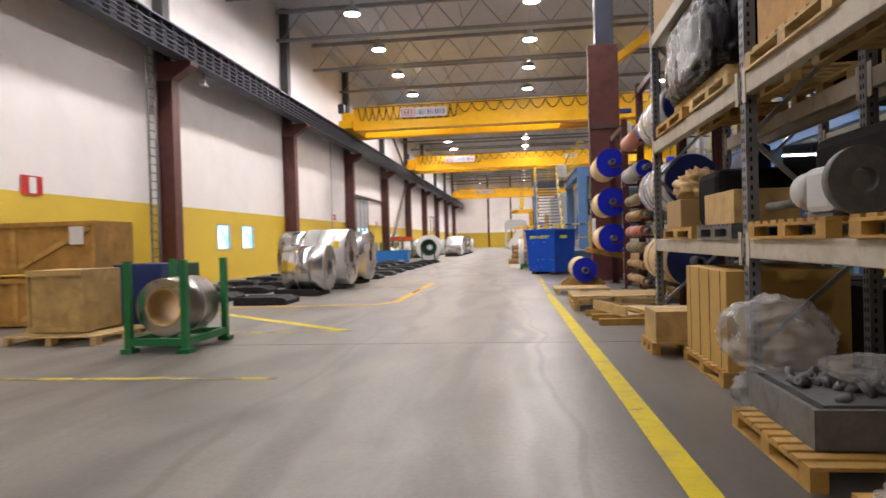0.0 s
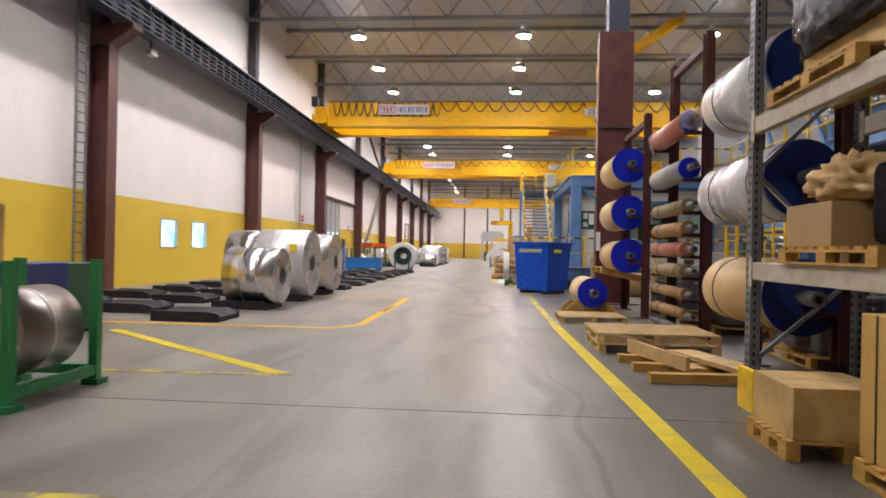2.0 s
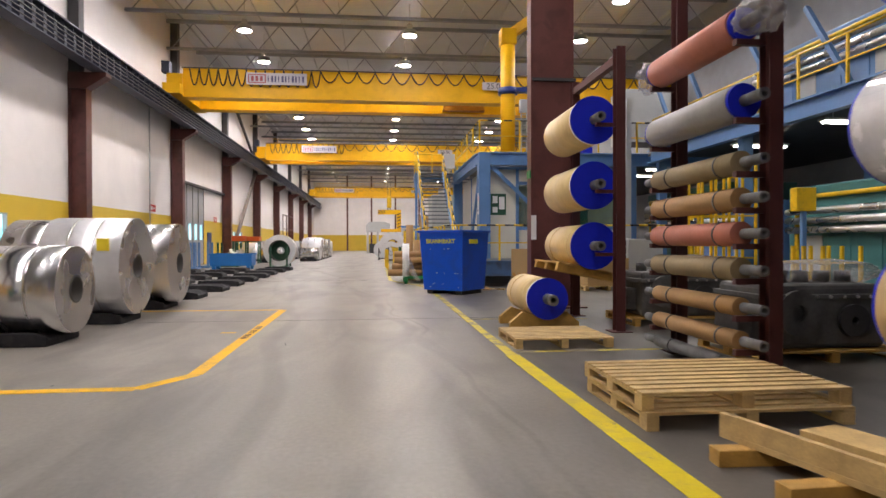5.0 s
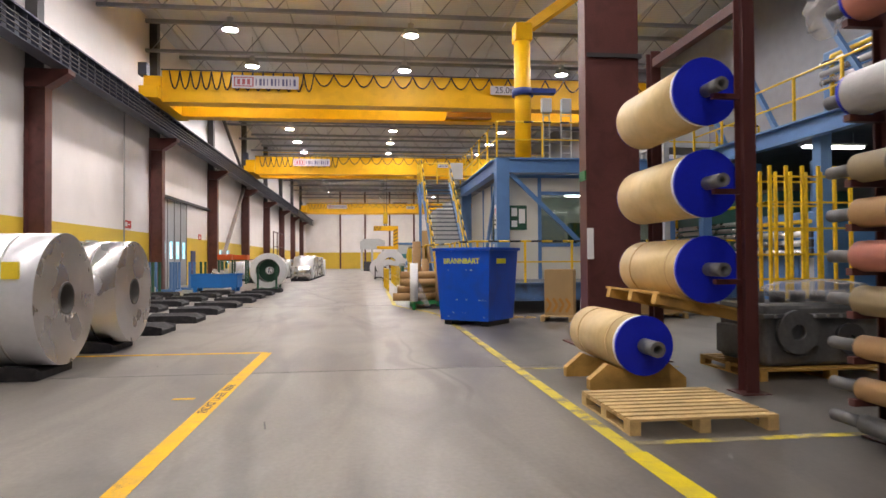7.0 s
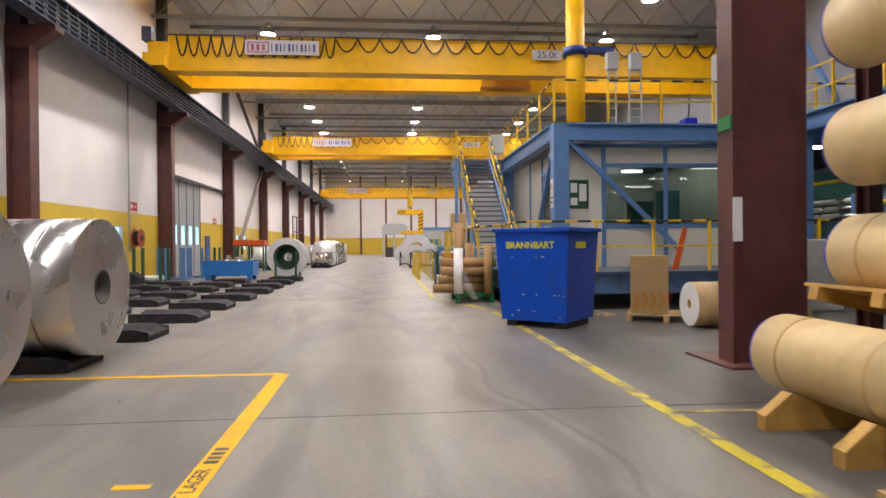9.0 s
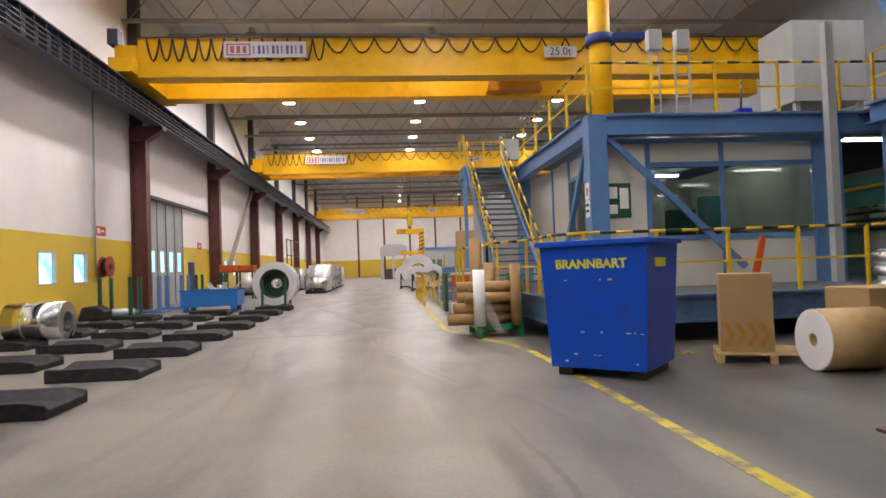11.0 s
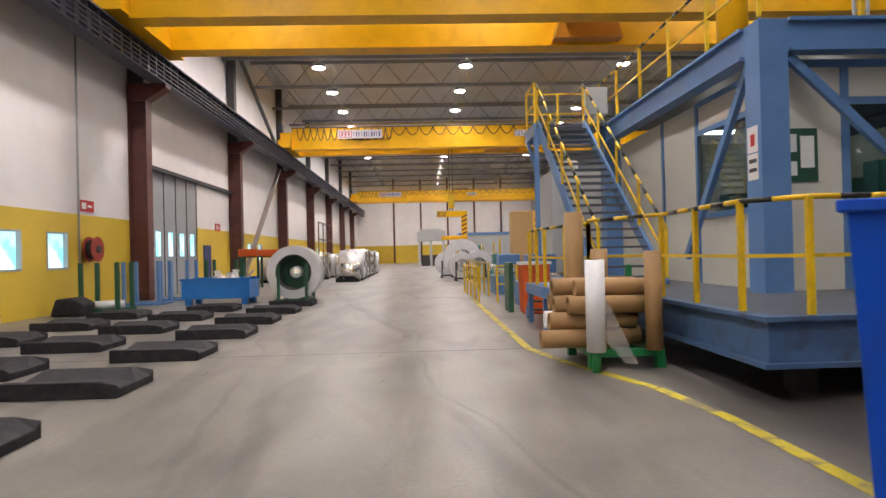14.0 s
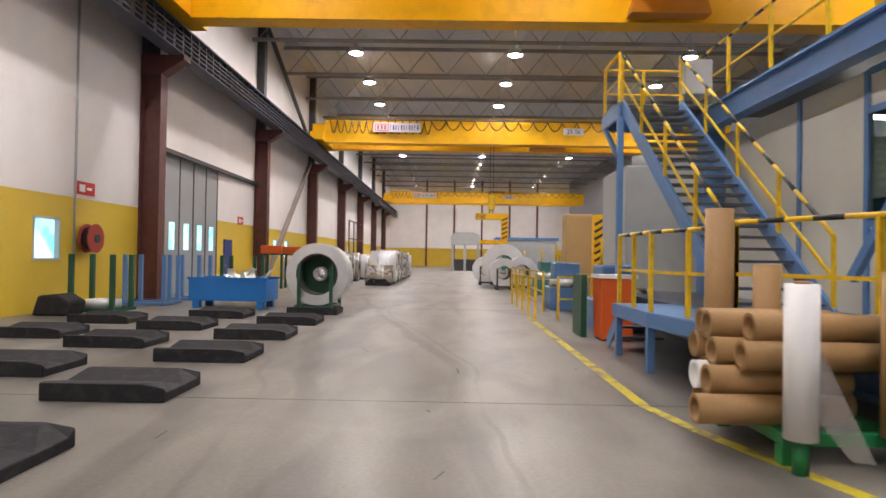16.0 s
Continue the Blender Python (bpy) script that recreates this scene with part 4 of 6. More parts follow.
RY = [-9.6, -5.7, -1.85, 2.05, 5.93, 9.8]
LEVELS = [1.40, 2.84, 4.4]
for rx, lab in ((2.0, "pallet racking with cream beams and loaded shelves"), (3.35, "second pallet racking row back to back, heavily loaded")):
    rack = thing("pallet_rack", lab, "rack", pose(0, 0, 0), "pallet racks")
    for y in RY:
        upright(rx, y, rack)
        upright(rx + 1.0, y, rack)
        part("frame_brace", G().beam((rx + 0.05, y + 0.06, 0.4), (rx + 1.05, y + 0.06, 1.3), 0.04, 0.04).beam((rx + 1.05, y + 0.06, 1.3), (rx + 0.05, y + 0.06, 2.3), 0.04, 0.04).beam((rx + 0.05, y + 0.06, 2.3), (rx + 1.05, y + 0.06, 3.3), 0.04, 0.04).beam((rx + 1.05, y + 0.06, 3.3), (rx + 0.05, y + 0.06, 4.3), 0.04, 0.04), M_RACKPOST, rack)
    for a, b in zip(RY, RY[1:]):
        for z in LEVELS:
            for x in (rx - 0.01, rx + 1.02):
                part("beam", G().box(x, a + 0.12, z - 0.17, x + 0.09, b, z), M_RACKBEAM, rack, "", 0.008)
                part("beam_hook", G().box(x - 0.012, a + 0.121, z - 0.24, x - 0.002, a + 0.19, z + 0.06), M_RACKBEAM, rack)
                part("beam_hook", G().box(x - 0.012, b - 0.07, z - 0.24, x - 0.002, b - 0.001, z + 0.06), M_RACKBEAM, rack)
gd = thing("post_guard", "yellow steel guard at the foot of a rack upright", "guard", pose(1.9, 9.35, 0))
part("plate", G().box(-0.05, -0.02, 0, 0.0, 0.35, 0.4), M_YPAINT, gd, "", 0.01)
part("return", G().box(0.0, -0.02, 0, 0.25, 0.03, 0.4), M_YPAINT, gd, "", 0.01)


def carton(x, y, z, lx, ly, lz, material, label, name="cardboard_box", straps=0, turn=0):
    c = thing(name, label, "box", pose(x, y, z, 0, 0, turn))
    part("body", G().box(0, 0, 0, lx, ly, lz), material, c, "", 0.008)
    part("lid_seam", G().box(0.01, ly / 2 - 0.03, lz + 0.0005, lx - 0.01, ly / 2 + 0.03, lz + 0.003), M_KRAFT, c)
    for k in range(straps):
        yy = ly * (k + 0.5) / straps
        part("strap", G().box(-0.004, yy - 0.008, 0, -0.001, yy + 0.008, lz), M_BLACKP, c)
    return c


# lowest level
pallet(1.85, 6.2, 0, 1.2, 1.5, M_OLDPALLET, "yellowed pallet under strapped cartons")
carton(1.9, 6.25, 0.146, 1.1, 1.45, 0.95, M_YCARD, "tall strapped tan carton stack on a pallet", "strapped_carton", 4)
pallet(1.55, 7.95, 0, 0.9, 0.75, M_OLDPALLET, "short yellowed pallet by the rack foot", 0, 6)
carton(1.6, 7.98, 0.146, 0.7, 0.7, 0.38, M_CRATE2, "small pale plywood box on a pallet", "plywood_box")
pallet(1.55, 3.7, 0, 1.2, 1.35, M_OLDPALLET, "yellowed pallet carrying a grey steel bin")
bn = thing("steel_bin", "grey steel parts bin with film and small castings", "bin", pose(1.7, 4.0, 0.146))
part("side", G().box(0, 0, 0, 0.04, 1.1, 0.24), M_BINGREY, bn)
part("side", G().box(1.06, 0, 0, 1.1, 1.1, 0.24), M_BINGREY, bn)
part("side", G().box(0.04, 0, 0, 1.06, 0.04, 0.24), M_BINGREY, bn)
part("side", G().box(0.04, 1.06, 0, 1.06, 1.1, 0.24), M_BINGREY, bn)
part("bottom", G().box(0.04, 0.04, 0, 1.06, 1.06, 0.03), M_BINGREY, bn)
random.seed(3)
g = G()
for k in range(30):
    x, y = 1.85 + random.random() * 0.75, 4.15 + random.random() * 0.7
    g.ring((x, y, 0.40), (x + random.uniform(-0.1, 0.1), y + random.uniform(-0.1, 0.1), 0.43 + random.random() * 0.06), 0.028, 0.014, 10)
g.box(1.78, 4.06, 0.18, 2.7, 5.0, 0.40)
tagged(part("metal_parts", g, M_MACH), "pile of small dark metal fittings in a bin", "parts", "", "stuff")
tagged(lump("plastic_film", pose(2.02, 5.45, 0.36), (0.40, 0.46, 0.31), 4, M_BAG, 0.2, None, 5, 1.9), "crumpled clear plastic film bulging over the goods", "film")
tagged(lump("plastic_film", pose(2.0, 5.4, 0.0), (0.3, 0.3, 0.2), 6, M_BAG, 0.2, None, 5, 2.2), "crumpled clear plastic film lying on the floor", "film")
tagged(lump("plastic_film", pose(1.85, 2.9, 0.0), (0.3, 0.35, 0.18), 9, M_BAG, 0.4, None, 4, 2.2), "crumpled clear plastic film on the floor", "film")
pallet(1.6, 2.2, 0, 1.1, 1.2, M_OLDPALLET, "yellowed pallet on the floor under the rack")
# first shelf
pallet(1.95, 2.5, 1.401, 1.2, 1.6, M_OLDPALLET, "yellow-stained pallet on the first shelf")
pallet(1.95, 4.35, 1.401, 1.2, 1.45, M_OLDPALLET, "yellow-stained pallet on the first shelf")
pallet(1.95, 6.2, 1.401, 1.15, 1.2, M_MACH, "grey pallet on the first shelf")
pallet(1.95, 7.6, 1.401, 1.15, 1.5, M_OLDPALLET, "yellow-stained pallet on the first shelf")
carton(2.0, 6.3, 1.547, 0.6, 0.95, 0.32, M_CRATE2, "small pale plywood box on a shelf pallet", "plywood_box")
dr = thing("black_tank", "matt black plastic tank on a shelf pallet", "tank", pose(2.15, 7.35, 1.547))
part("body", G().box(0, -0.05, 0, 0.9, 0.75, 0.62), M_BLACKGOODS, dr, "", 0.09)
carton(2.0, 8.3, 1.547, 0.8, 0.75, 0.35, M_CARD, "open brown carton on a shelf pallet")
tagged(lump("foam_sheet", pose(2.3, 8.55, 1.91), (0.26, 0.42, 0.2), 12, M_KRAFT, 0.45, None, 4, 2.2), "crumpled yellow-brown packing paper in a carton", "packing")
tb = thing("blue_tarpaulin", "folded dark blue cover with white edge on the shelf", "cover", pose(2.75, 8.5, 1.547))
part("cover", G().prism([(0, 0), (0.3, 0), (0.3, 0.95), (0.22, 1.0), (0.05, 0.6)], -0.3, 0.7, "y"), M_DBLUE, tb)
bm_ = thing("black_motor_cover", "rounded black machine cover on the first shelf", "machine part", pose(2.42, 4.2, 1.547))
part("body", G().box(0, 0, 0.28, 0.85, 1.45, 0.66), M_BLACKGOODS, bm_, "", 0.1)
part("base", G().box(0.05, 0.05, 0.0, 0.8, 1.4, 0.28), M_BLACKGOODS, bm_, "", 0.03)
gr = thing("gear_motor", "grey geared motor with round flange on a pallet", "motor", pose(2.0, 4.4, 1.547))
part("housing", G().box(0, 0, 0.02, 0.3, 0.4, 0.34), M_GREY, gr, "", 0.05)
part("flange", G().ring((0.15, -0.12, 0.22), (0.15, -0.03, 0.22), 0.22, 0.08, 28), M_MACH, gr)
part("motor", G().ring((0.15, 0.4, 0.2), (0.15, 0.66, 0.2), 0.14, 0, 24), M_GREY, gr)
part("shaft", G().ring((0.1, 0.66, 0.12), (0.1, 1.3, 0.12), 0.035, 0, 14), M_MACH, gr)
part("foot", G().box(0.02, 0.02, 0, 0.28, 0.38, 0.02), M_MACH, gr)
# second shelf
pallet(1.95, 2.4, 2.841, 1.2, 1.4, M_PALLET, "pale pallet on the second shelf")
pallet(1.95, 4.2, 2.841, 1.2, 1.6, M_PALLET, "pale pallet on the second shelf")
pallet(1.95, 6.2, 2.841, 1.2, 1.4, M_PALLET, "pale pallet on the second shelf")
pallet(1.95, 7.9, 2.841, 1.2, 1.5, M_OLDPALLET, "yellowed pallet on the second shelf")
carton(2.0, 4.3, 2.987, 1.0, 1.3, 0.4, M_CRATE, "orange plywood box with white label on the second shelf", "plywood_box")
carton(2.0, 2.5, 2.987, 1.0, 1.2, 0.5, M_CRATE2, "pale plywood box on the second shelf", "plywood_box")
bw = thing("wrapped_load", "bulky load in shiny black stretch film", "wrapped load", pose(2.03, 6.75, 2.987))
part("base", G().box(0.1, 0.1, 0, 0.9, 2.3, 0.2), M_CRATE2, bw)
lump("wrap", pose(0.5, 1.2, 0.2), (0.55, 1.3, 0.56), 41, M_BLACKFILM, 0.07, bw, 5, 3.5, 0.42)
pallet(1.95, 6.3, 4.401, 1.2, 1.4, M_PALLET, "pale pallet on the top shelf")
carton(2.0, 6.4, 4.547, 1.0, 1.2, 0.6, M_CARD, "brown carton on the top shelf")
pallet(1.95, 2.6, 4.401, 1.2, 1.4, M_PALLET, "pale pallet on the top shelf")
carton(2.0, 2.7, 4.547, 1.0, 1.2, 0.8, M_BLACK, "black carton on the top shelf")
# extra cartons above view, added to keep lamp light out of the rack
for y in (0.2, 4.3, 8.0, -1.6, -3.6):
    carton(2.0, y, 4.401, 1.0, 1.6, 0.9, M_CARD, "large brown carton added on the top shelf to block lamp light")
# goods on the rear row, mostly black so their colour carries the rack's inner shade
random.seed(11)
for a, b in zip(RY, RY[1:]):
    for z in [0.0] + LEVELS:
        for k in range(2):
            m_ = random.choice([M_CARD, M_BLACKGOODS, M_BLACKGOODS, M_MACH, M_BLACKGOODS])
            if b > 9 and z > 0 and k == 1:
                continue
            carton(3.45, a + 0.25 + 1.8 * k, z + 0.001, 0.95, 1.6, 0.75 + 0.35 * random.random(), m_, "large dim storage box in the rear rack row", "storage_box")
for a in (-9.4, -5.5, -1.6):
    for z in [0.0] + LEVELS:
        carton(2.1, a + 0.2, z + 0.001, 0.85, 3.0, 0.8 + 0.3 * random.random(), random.choice([M_CARD, M_CRATE]), "large brown storage box in the rack", "storage_box")


# ---------- roll racks ----------
def roll_rack(y0, y1, x, h, label, arms):
    k = thing("roll_rack", label, "rack", pose(x, 0, 0), "roll racks")
    for y in (y0, y1):
        p_ = part("post", G().prism([(u, y + v) for u, v in ((-0.075, -0.09), (0.075, -0.09), (0.075, -0.075), (0.012, -0.075), (0.012, 0.075), (0.075, 0.075), (0.075, 0.09), (-0.075, 0.09), (-0.075, 0.075), (-0.012, 0.075), (-0.012, -0.075), (-0.075, -0.075))], 0.015, h, "z"), M_RED2, k)
        part("base_plate", G().box(-0.17, y - 0.17, 0, 0.17, y + 0.17, 0.015), M_RED2, p_)
        for z in arms:
            part("arm", G().box(-0.4, y - 0.035, z - 0.06, -0.075, y + 0.035, z), M_RED2, k)
    part("top_beam", G().box(-0.06, y0 + 0.09, h - 0.25, 0.06, y1 - 0.09, h - 0.12), M_RED2, k)
    return k


def roll(x, y0, y1, z, r, material, label, flange=None, core=0.07, bands=2, name="material_roll", z1=None):
    e = thing(name, label, "roll", pose(x, 0, z), "material rolls")
    dz = 0 if z1 is None else z1 - z
    body = G()
    body.ring((0, y0 + 0.02, 0), (0, y1, dz), r, 0, 40)
    part("wrap", body, material, e)
    for k in range(bands):
        yy = y0 + (y1 - y0) * (0.18 + 0.6 * k / max(1, bands - 1))
        zz = dz * (yy - y0) / (y1 - y0)
        part("band", G().ring((0, yy, zz), (0, yy + 0.03, zz), r + 0.005, r - 0.005, 40), M_KRAFT if material is M_CREAM else M_DARK, e)
    if flange:
        part("flange", G().ring((0, y0 - 0.03, 0), (0, y0 + 0.02, 0), flange, 0, 40), M_DBLUE if material in (M_FILM, M_KRAFT) else M_FLANGE, e, "deep blue round end flange")
        part("flange", G().ring((0, y1, dz), (0, y1 + 0.04, dz), r * 0.97, 0, 40), M_FLANGE, e)
    if material is M_CREAM:
        part("edge_tape", G().ring((0, y0 + 0.025, 0), (0, y0 + 0.09, 0), r + 0.004, r - 0.004, 40), M_PAPER, e, "white tape round the edge")
    part("spindle", G().ring((0, y0 - 0.38, 0), (0, y0 - 0.03, 0), core, core * 0.6, 20), M_MACH, e, "dark steel spindle end")
    part("spindle", G().ring((0, y1 + 0.04, dz), (0, y1 + 0.35, dz), core, 0, 20), M_MACH, e, "dark steel spindle end")
    return e


XR = 2.93
roll_rack(18.2, 20.55, XR, 4.7, "dark red roll rack with cream paper rolls", (3.45, 2.35, 1.31))
roll_rack(14.2, 16.2, XR + 0.05, 5.2, "dark red roll rack with many thin rolls", (3.55, 2.75, 2.2, 1.83, 1.46, 1.1, 0.72, 0.37))
roll_rack(9.98, 12.2, XR + 0.05, 5.2, "dark red roll rack with large wrapped rolls", (3.3, 2.1, 0.9))
for z in (3.54, 2.44):
    roll(2.58, 18.45, 20.2, z, 0.39, M_CREAM, "cream wrapped paper roll with blue flanges on a rack", 0.405, 0.08, 0)
roll(2.58, 18.45, 20.2, 1.42, 0.37, M_CREAM, "cream wrapped paper roll on a tilted pallet", 0.4, 0.08, 2)
e = roll(1.78, 18.45, 20.15, 0.535, 0.34, M_CREAM, "cream wrapped paper roll lying on wooden cradles", 0.35, 0.09, 2)
tp = thing("tilted_pallet", "tilted yellowed pallet under a paper roll", "pallet", pose(2.0, 18.5, 1.13, 0, 12, 0))
part("deck", G().box(0, 0, 0.0, 1.1, 1.7, 0.03), M_OLDPALLET, tp)
for yy in (0.05, 0.75, 1.5):
    part("bearer", G().box(0, yy, -0.12, 1.1, yy + 0.12, 0.0), M_OLDPALLET, tp)
for yy in (18.6, 19.5):
    wd = thing("roll_cradle", "pale wooden cradle block under a paper roll", "cradle", pose(1.78, yy, 0), "roll cradles")
    part("block", G().prism([(-0.6, 0), (0.6, 0), (0.6, 0.12), (0.38, 0.3), (0.2, 0.24), (0, 0.19), (-0.2, 0.24), (-0.38, 0.3), (-0.6, 0.12)], 0, 0.12, "y"), M_OLDPALLET, wd)
roll(2.7, 14.25, 16.15, 3.72, 0.19, M_PINK, "pink wrapped roll with crumpled film end on a rack", 0.17, 0.06, 0)
tagged(lump("film_end", pose(2.7, 13.98, 3.55), (0.22, 0.22, 0.18), 21, M_BAG, 0.4, None, 3), "crumpled clear film on a roll end", "film")
tagged(lump("film_end", pose(2.7, 16.6, 3.55), (0.12, 0.16, 0.22), 22, M_BAG, 0.5, None, 3), "crumpled clear film on a roll end", "film")
roll(2.7, 14.25, 16.2, 2.93, 0.19, M_GREYROLL, "grey film-wrapped roll on a rack", 0.18, 0.06, 0)
for z, r, m_, lb in ((2.3, 0.125, M_OLIVE, "olive wrapped thin roll on a rack"), (1.92, 0.125, M_TUBE, "brown wrapped thin roll on a rack"), (1.56, 0.13, M_PINK, "pink wrapped thin roll on a rack"), (1.19, 0.125, M_OLIVE, "olive wrapped thin roll on a rack"), (0.80, 0.1, M_TUBE, "brown thin roll on a rack"), (0.45, 0.1, M_TUBE, "brown thin roll on a rack"), (0.16, 0.08, M_MACH, "dark grey thin tube on a rack")):
    roll(2.7, 14.25, 16.2, z, r, m_, lb, None, 0.055, 2)
roll(2.6, 10.05, 12.0, 3.45, 0.42, M_FILM, "large roll wrapped in clear film over white", 0.4, 0.08, 2)
roll(2.6, 10.05, 12.1, 2.27, 0.42, M_FILM, "large roll wrapped in clear film over white", 0.4, 0.08, 2)
roll(2.6, 10.05, 11.9, 1.05, 0.40, M_KRAFT, "large tan wrapped roll with taped seams", 0.4, 0.08, 2)
# floor stock under the racks
pallet(0.85, 16.65, 0, 1.4, 1.3, M_PALLET, "pale empty pallet beside the walkway line")
pallet(1.02, 12.75, 0, 1.75, 1.45, M_PALLET, "pale empty pallet, lower of two")
pallet(1.0, 12.8, 0.146, 1.78, 1.42, M_PALLET, "pale empty pallet stacked on another with white label")
for x, y, lx, tn in ((1.25, 10.62, 1.32, 4), (1.2, 11.3, 1.2, 2), (1.15, 11.95, 1.2, -2)):
    tmb = thing("timber_beam", "short square timber beam on the floor", "timber", pose(x, y, 0, 0, 0, tn), "timber beams")
    part("beam", G().box(0, 0, 0, lx, 0.14, 0.11), M_OLDPALLET, tmb, "", 0.006)
pk = thing("timber_trough", "angled timber trough lying across the beams", "timber", pose(1.32, 12.25, 0.111, 0, 0, 14))
part("board", G().box(0, -1.5, 0, 0.26, 0, 0.04), M_PALLET, pk)
part("board", G().box(0, -1.5, 0.041, 0.05, 0, 0.17), M_PALLET, pk)
pk = thing("timber_plank", "wide timber plank lying across the beams", "timber", pose(1.85, 12.15, 0.111, 0, 0, 16))
part("plank", G().box(0, -1.5, 0, 0.36, 0, 0.06), M_CRATE2, pk, "", 0.006)
part("batten", G().box(0.1, -1.55, 0.061, 0.22, -1.4, 0.11), M_CRATE2, pk)

# engine-like castings on pallets behind the roll racks
for x, y, s in ((3.45, 18.75, 1), (3.5, 15.2, 2), (3.6, 11.9, 3)):
    pallet(x, y, 0, 2.0, 1.5, M_OLDPALLET, "old pallet under a grimy machine casting")
    e = thing("machine_casting", "grimy grey machine casting under film on a pallet", "machine", pose(x + 0.1, y + 0.1, 0.146))
    part("block", G().box(0.1, 0.1, 0, 1.7, 1.2, 0.8), M_MACH, e, "", 0.06)
    for k in range(5):
        part("port", G().ring((0.3 + 0.3 * k, 0.6, 0.8), (0.3 + 0.3 * k, 0.6, 0.95), 0.1, 0.06, 16), M_MACH, e)
    part("cover", G().ring((0.5, 0.02, 0.45), (0.5, 0.1, 0.45), 0.28, 0.1, 24), M_MACH, e)
    part("cover", G().ring((1.25, 0.04, 0.35), (1.25, 0.1, 0.35), 0.2, 0.05, 24), M_DARK, e)
    part("flange", G().box(0.05, 0.05, 0.62, 1.75, 1.25, 0.68), M_MACH, e, "", 0.01)
    for k in range(9):
        part("bolt", G().ring((0.2 + 0.18 * k, 0.03, 0.65), (0.2 + 0.18 * k, 0.06, 0.65), 0.022, 0, 6), M_STEEL2, e)
    part("side_box", G().box(-0.1, 0.35, 0.1, 0.099, 0.95, 0.5), M_MACH, e, "", 0.03)
    tagged(lump("plastic_film", pose(x + 1.3, y + 0.7, 0.95), (0.7, 0.6, 0.16), 30 + s, M_BAG, 0.2, None, 4), "clear film draped over a casting", "film")

# ---------- freestanding red column ----------
c = tagged(thing("red_column", "broad dark red steel column with a dark blue head", "column", pose(2.95, 22.5, 0)), kind="structure")
part("shaft", G().box(-0.48, -0.3, 0.03, 0.48, -0.02, 8.0), M_RED, c, "", 0.015)
part("flange", G().box(-0.53, -0.34, 0.03, -0.482, 0.02, 8.0), M_RED, c)
part("base_plate", G().box(-0.7, -0.6, 0, 0.7, 0.6, 0.03), M_RED, c)
part("collar", G().box(-0.5, -0.345, 5.15, 0.52, -0.305, 5.22), M_DARK, c)
part("head", G().box(-0.25, -0.25, 8.0, 0.35, 0.25, ZC), M_RAIL, c, "dark blue upper post")
part("notice", G().box(-0.53, -0.352, 1.55, -0.41, -0.342, 2.1), M_PAPER, c, "white paper notice")
part("exit_sign", G().box(-0.56, -0.34, 2.95, -0.531, -0.05, 3.12), M_GREEN, c, "small green exit sign")

# ---------- blue waste container ----------
w = thing("waste_container", "bright blue tapered steel waste container with yellow stencil", "container", pose(1.22, 26.65, 0, 0, 0, -40))
def frustum(a, b, z0, z1):
    return [(sx * a, sy * b, z0) for sx, sy in ((-1, -1), (1, -1), (1, 1), (-1, 1))]
A0, B0, A1, B1 = 0.66, 0.62, 0.745, 0.72
gg = G()
lo, hi = frustum(A0, B0, 0.12, 0), frustum(A1, B1, 1.80, 0)
li, hi2 = frustum(A0 - 0.03, B0 - 0.03, 0.16, 0), frustum(A1 - 0.03, B1 - 0.03, 1.80, 0)
gg.add(lo + hi + li + hi2, [(0, 1, 5, 4), (1, 2, 6, 5), (2, 3, 7, 6), (3, 0, 4, 7), (3, 2, 1, 0), (8, 12, 13, 9), (9, 13, 14, 10), (10, 14, 15, 11), (11, 15, 12, 8), (8, 9, 10, 11), (4, 5, 13, 12), (5, 6, 14, 13), (6, 7, 15, 14), (7, 4, 12, 15)])
part("body", gg, M_BIN, w)
part("rim", G().box(-A1 - 0.05, -B1 - 0.05, 1.77, A1 + 0.05, -B1 + 0.01, 1.84).box(-A1 - 0.05, B1 - 0.01, 1.77, A1 + 0.05, B1 + 0.05, 1.84).box(-A1 - 0.05, -B1 + 0.01, 1.77, -A1 + 0.01, B1 - 0.01, 1.84).box(A1 - 0.01, -B1 + 0.01, 1.77, A1 + 0.05, B1 - 0.01, 1.84), M_BIN, w, "", 0.01)
for xx in (-0.5, 0.5):
    part("skid", G().box(xx - 0.1, -B0 + 0.08, 0, xx + 0.1, B0 - 0.08, 0.12), M_BLACKP, w)
tilt = math.degrees(math.atan2(B1 - B0, 1.68))
words("stencil", "BRANNBART", 0.17, pose(-0.02, -B1 + 0.012, 1.52, 90 + tilt, 0, 0), M_TEXTY, w, "yellow stencilled lettering", 0.005)
part("stencil", G().box(A1 - 0.012, -0.35, 1.46, A1 - 0.002, 0.1, 1.58), M_TEXTY, w)

# ---------- control cabin on a blue steel platform ----------
CX, CY = 3.12, 32.6
plat = tagged(thing("platform", "sky-blue steel platform carrying the control cabin", "platform"), kind="structure")
part("edge_beam", G().box(1.22, 29.3, 0.36, 12.5, 29.4, 0.88).box(1.22, 29.22, 0.36, 12.5, 29.3, 0.41).box(1.22, 29.22, 0.83, 12.5, 29.3, 0.88), M_PLATBLUE, plat)
part("edge_beam", G().box(1.22, 29.402, 0.36, 1.32, 42.0, 0.88).box(1.14, 29.22, 0.36, 1.219, 42.0, 0.41).box(1.14, 29.22, 0.83, 1.219, 42.0, 0.88), M_PLATBLUE, plat)
part("deck", G().box(1.321, 29.402, 0.82, 12.5, 42.0, 0.87), M_GRATE, plat)
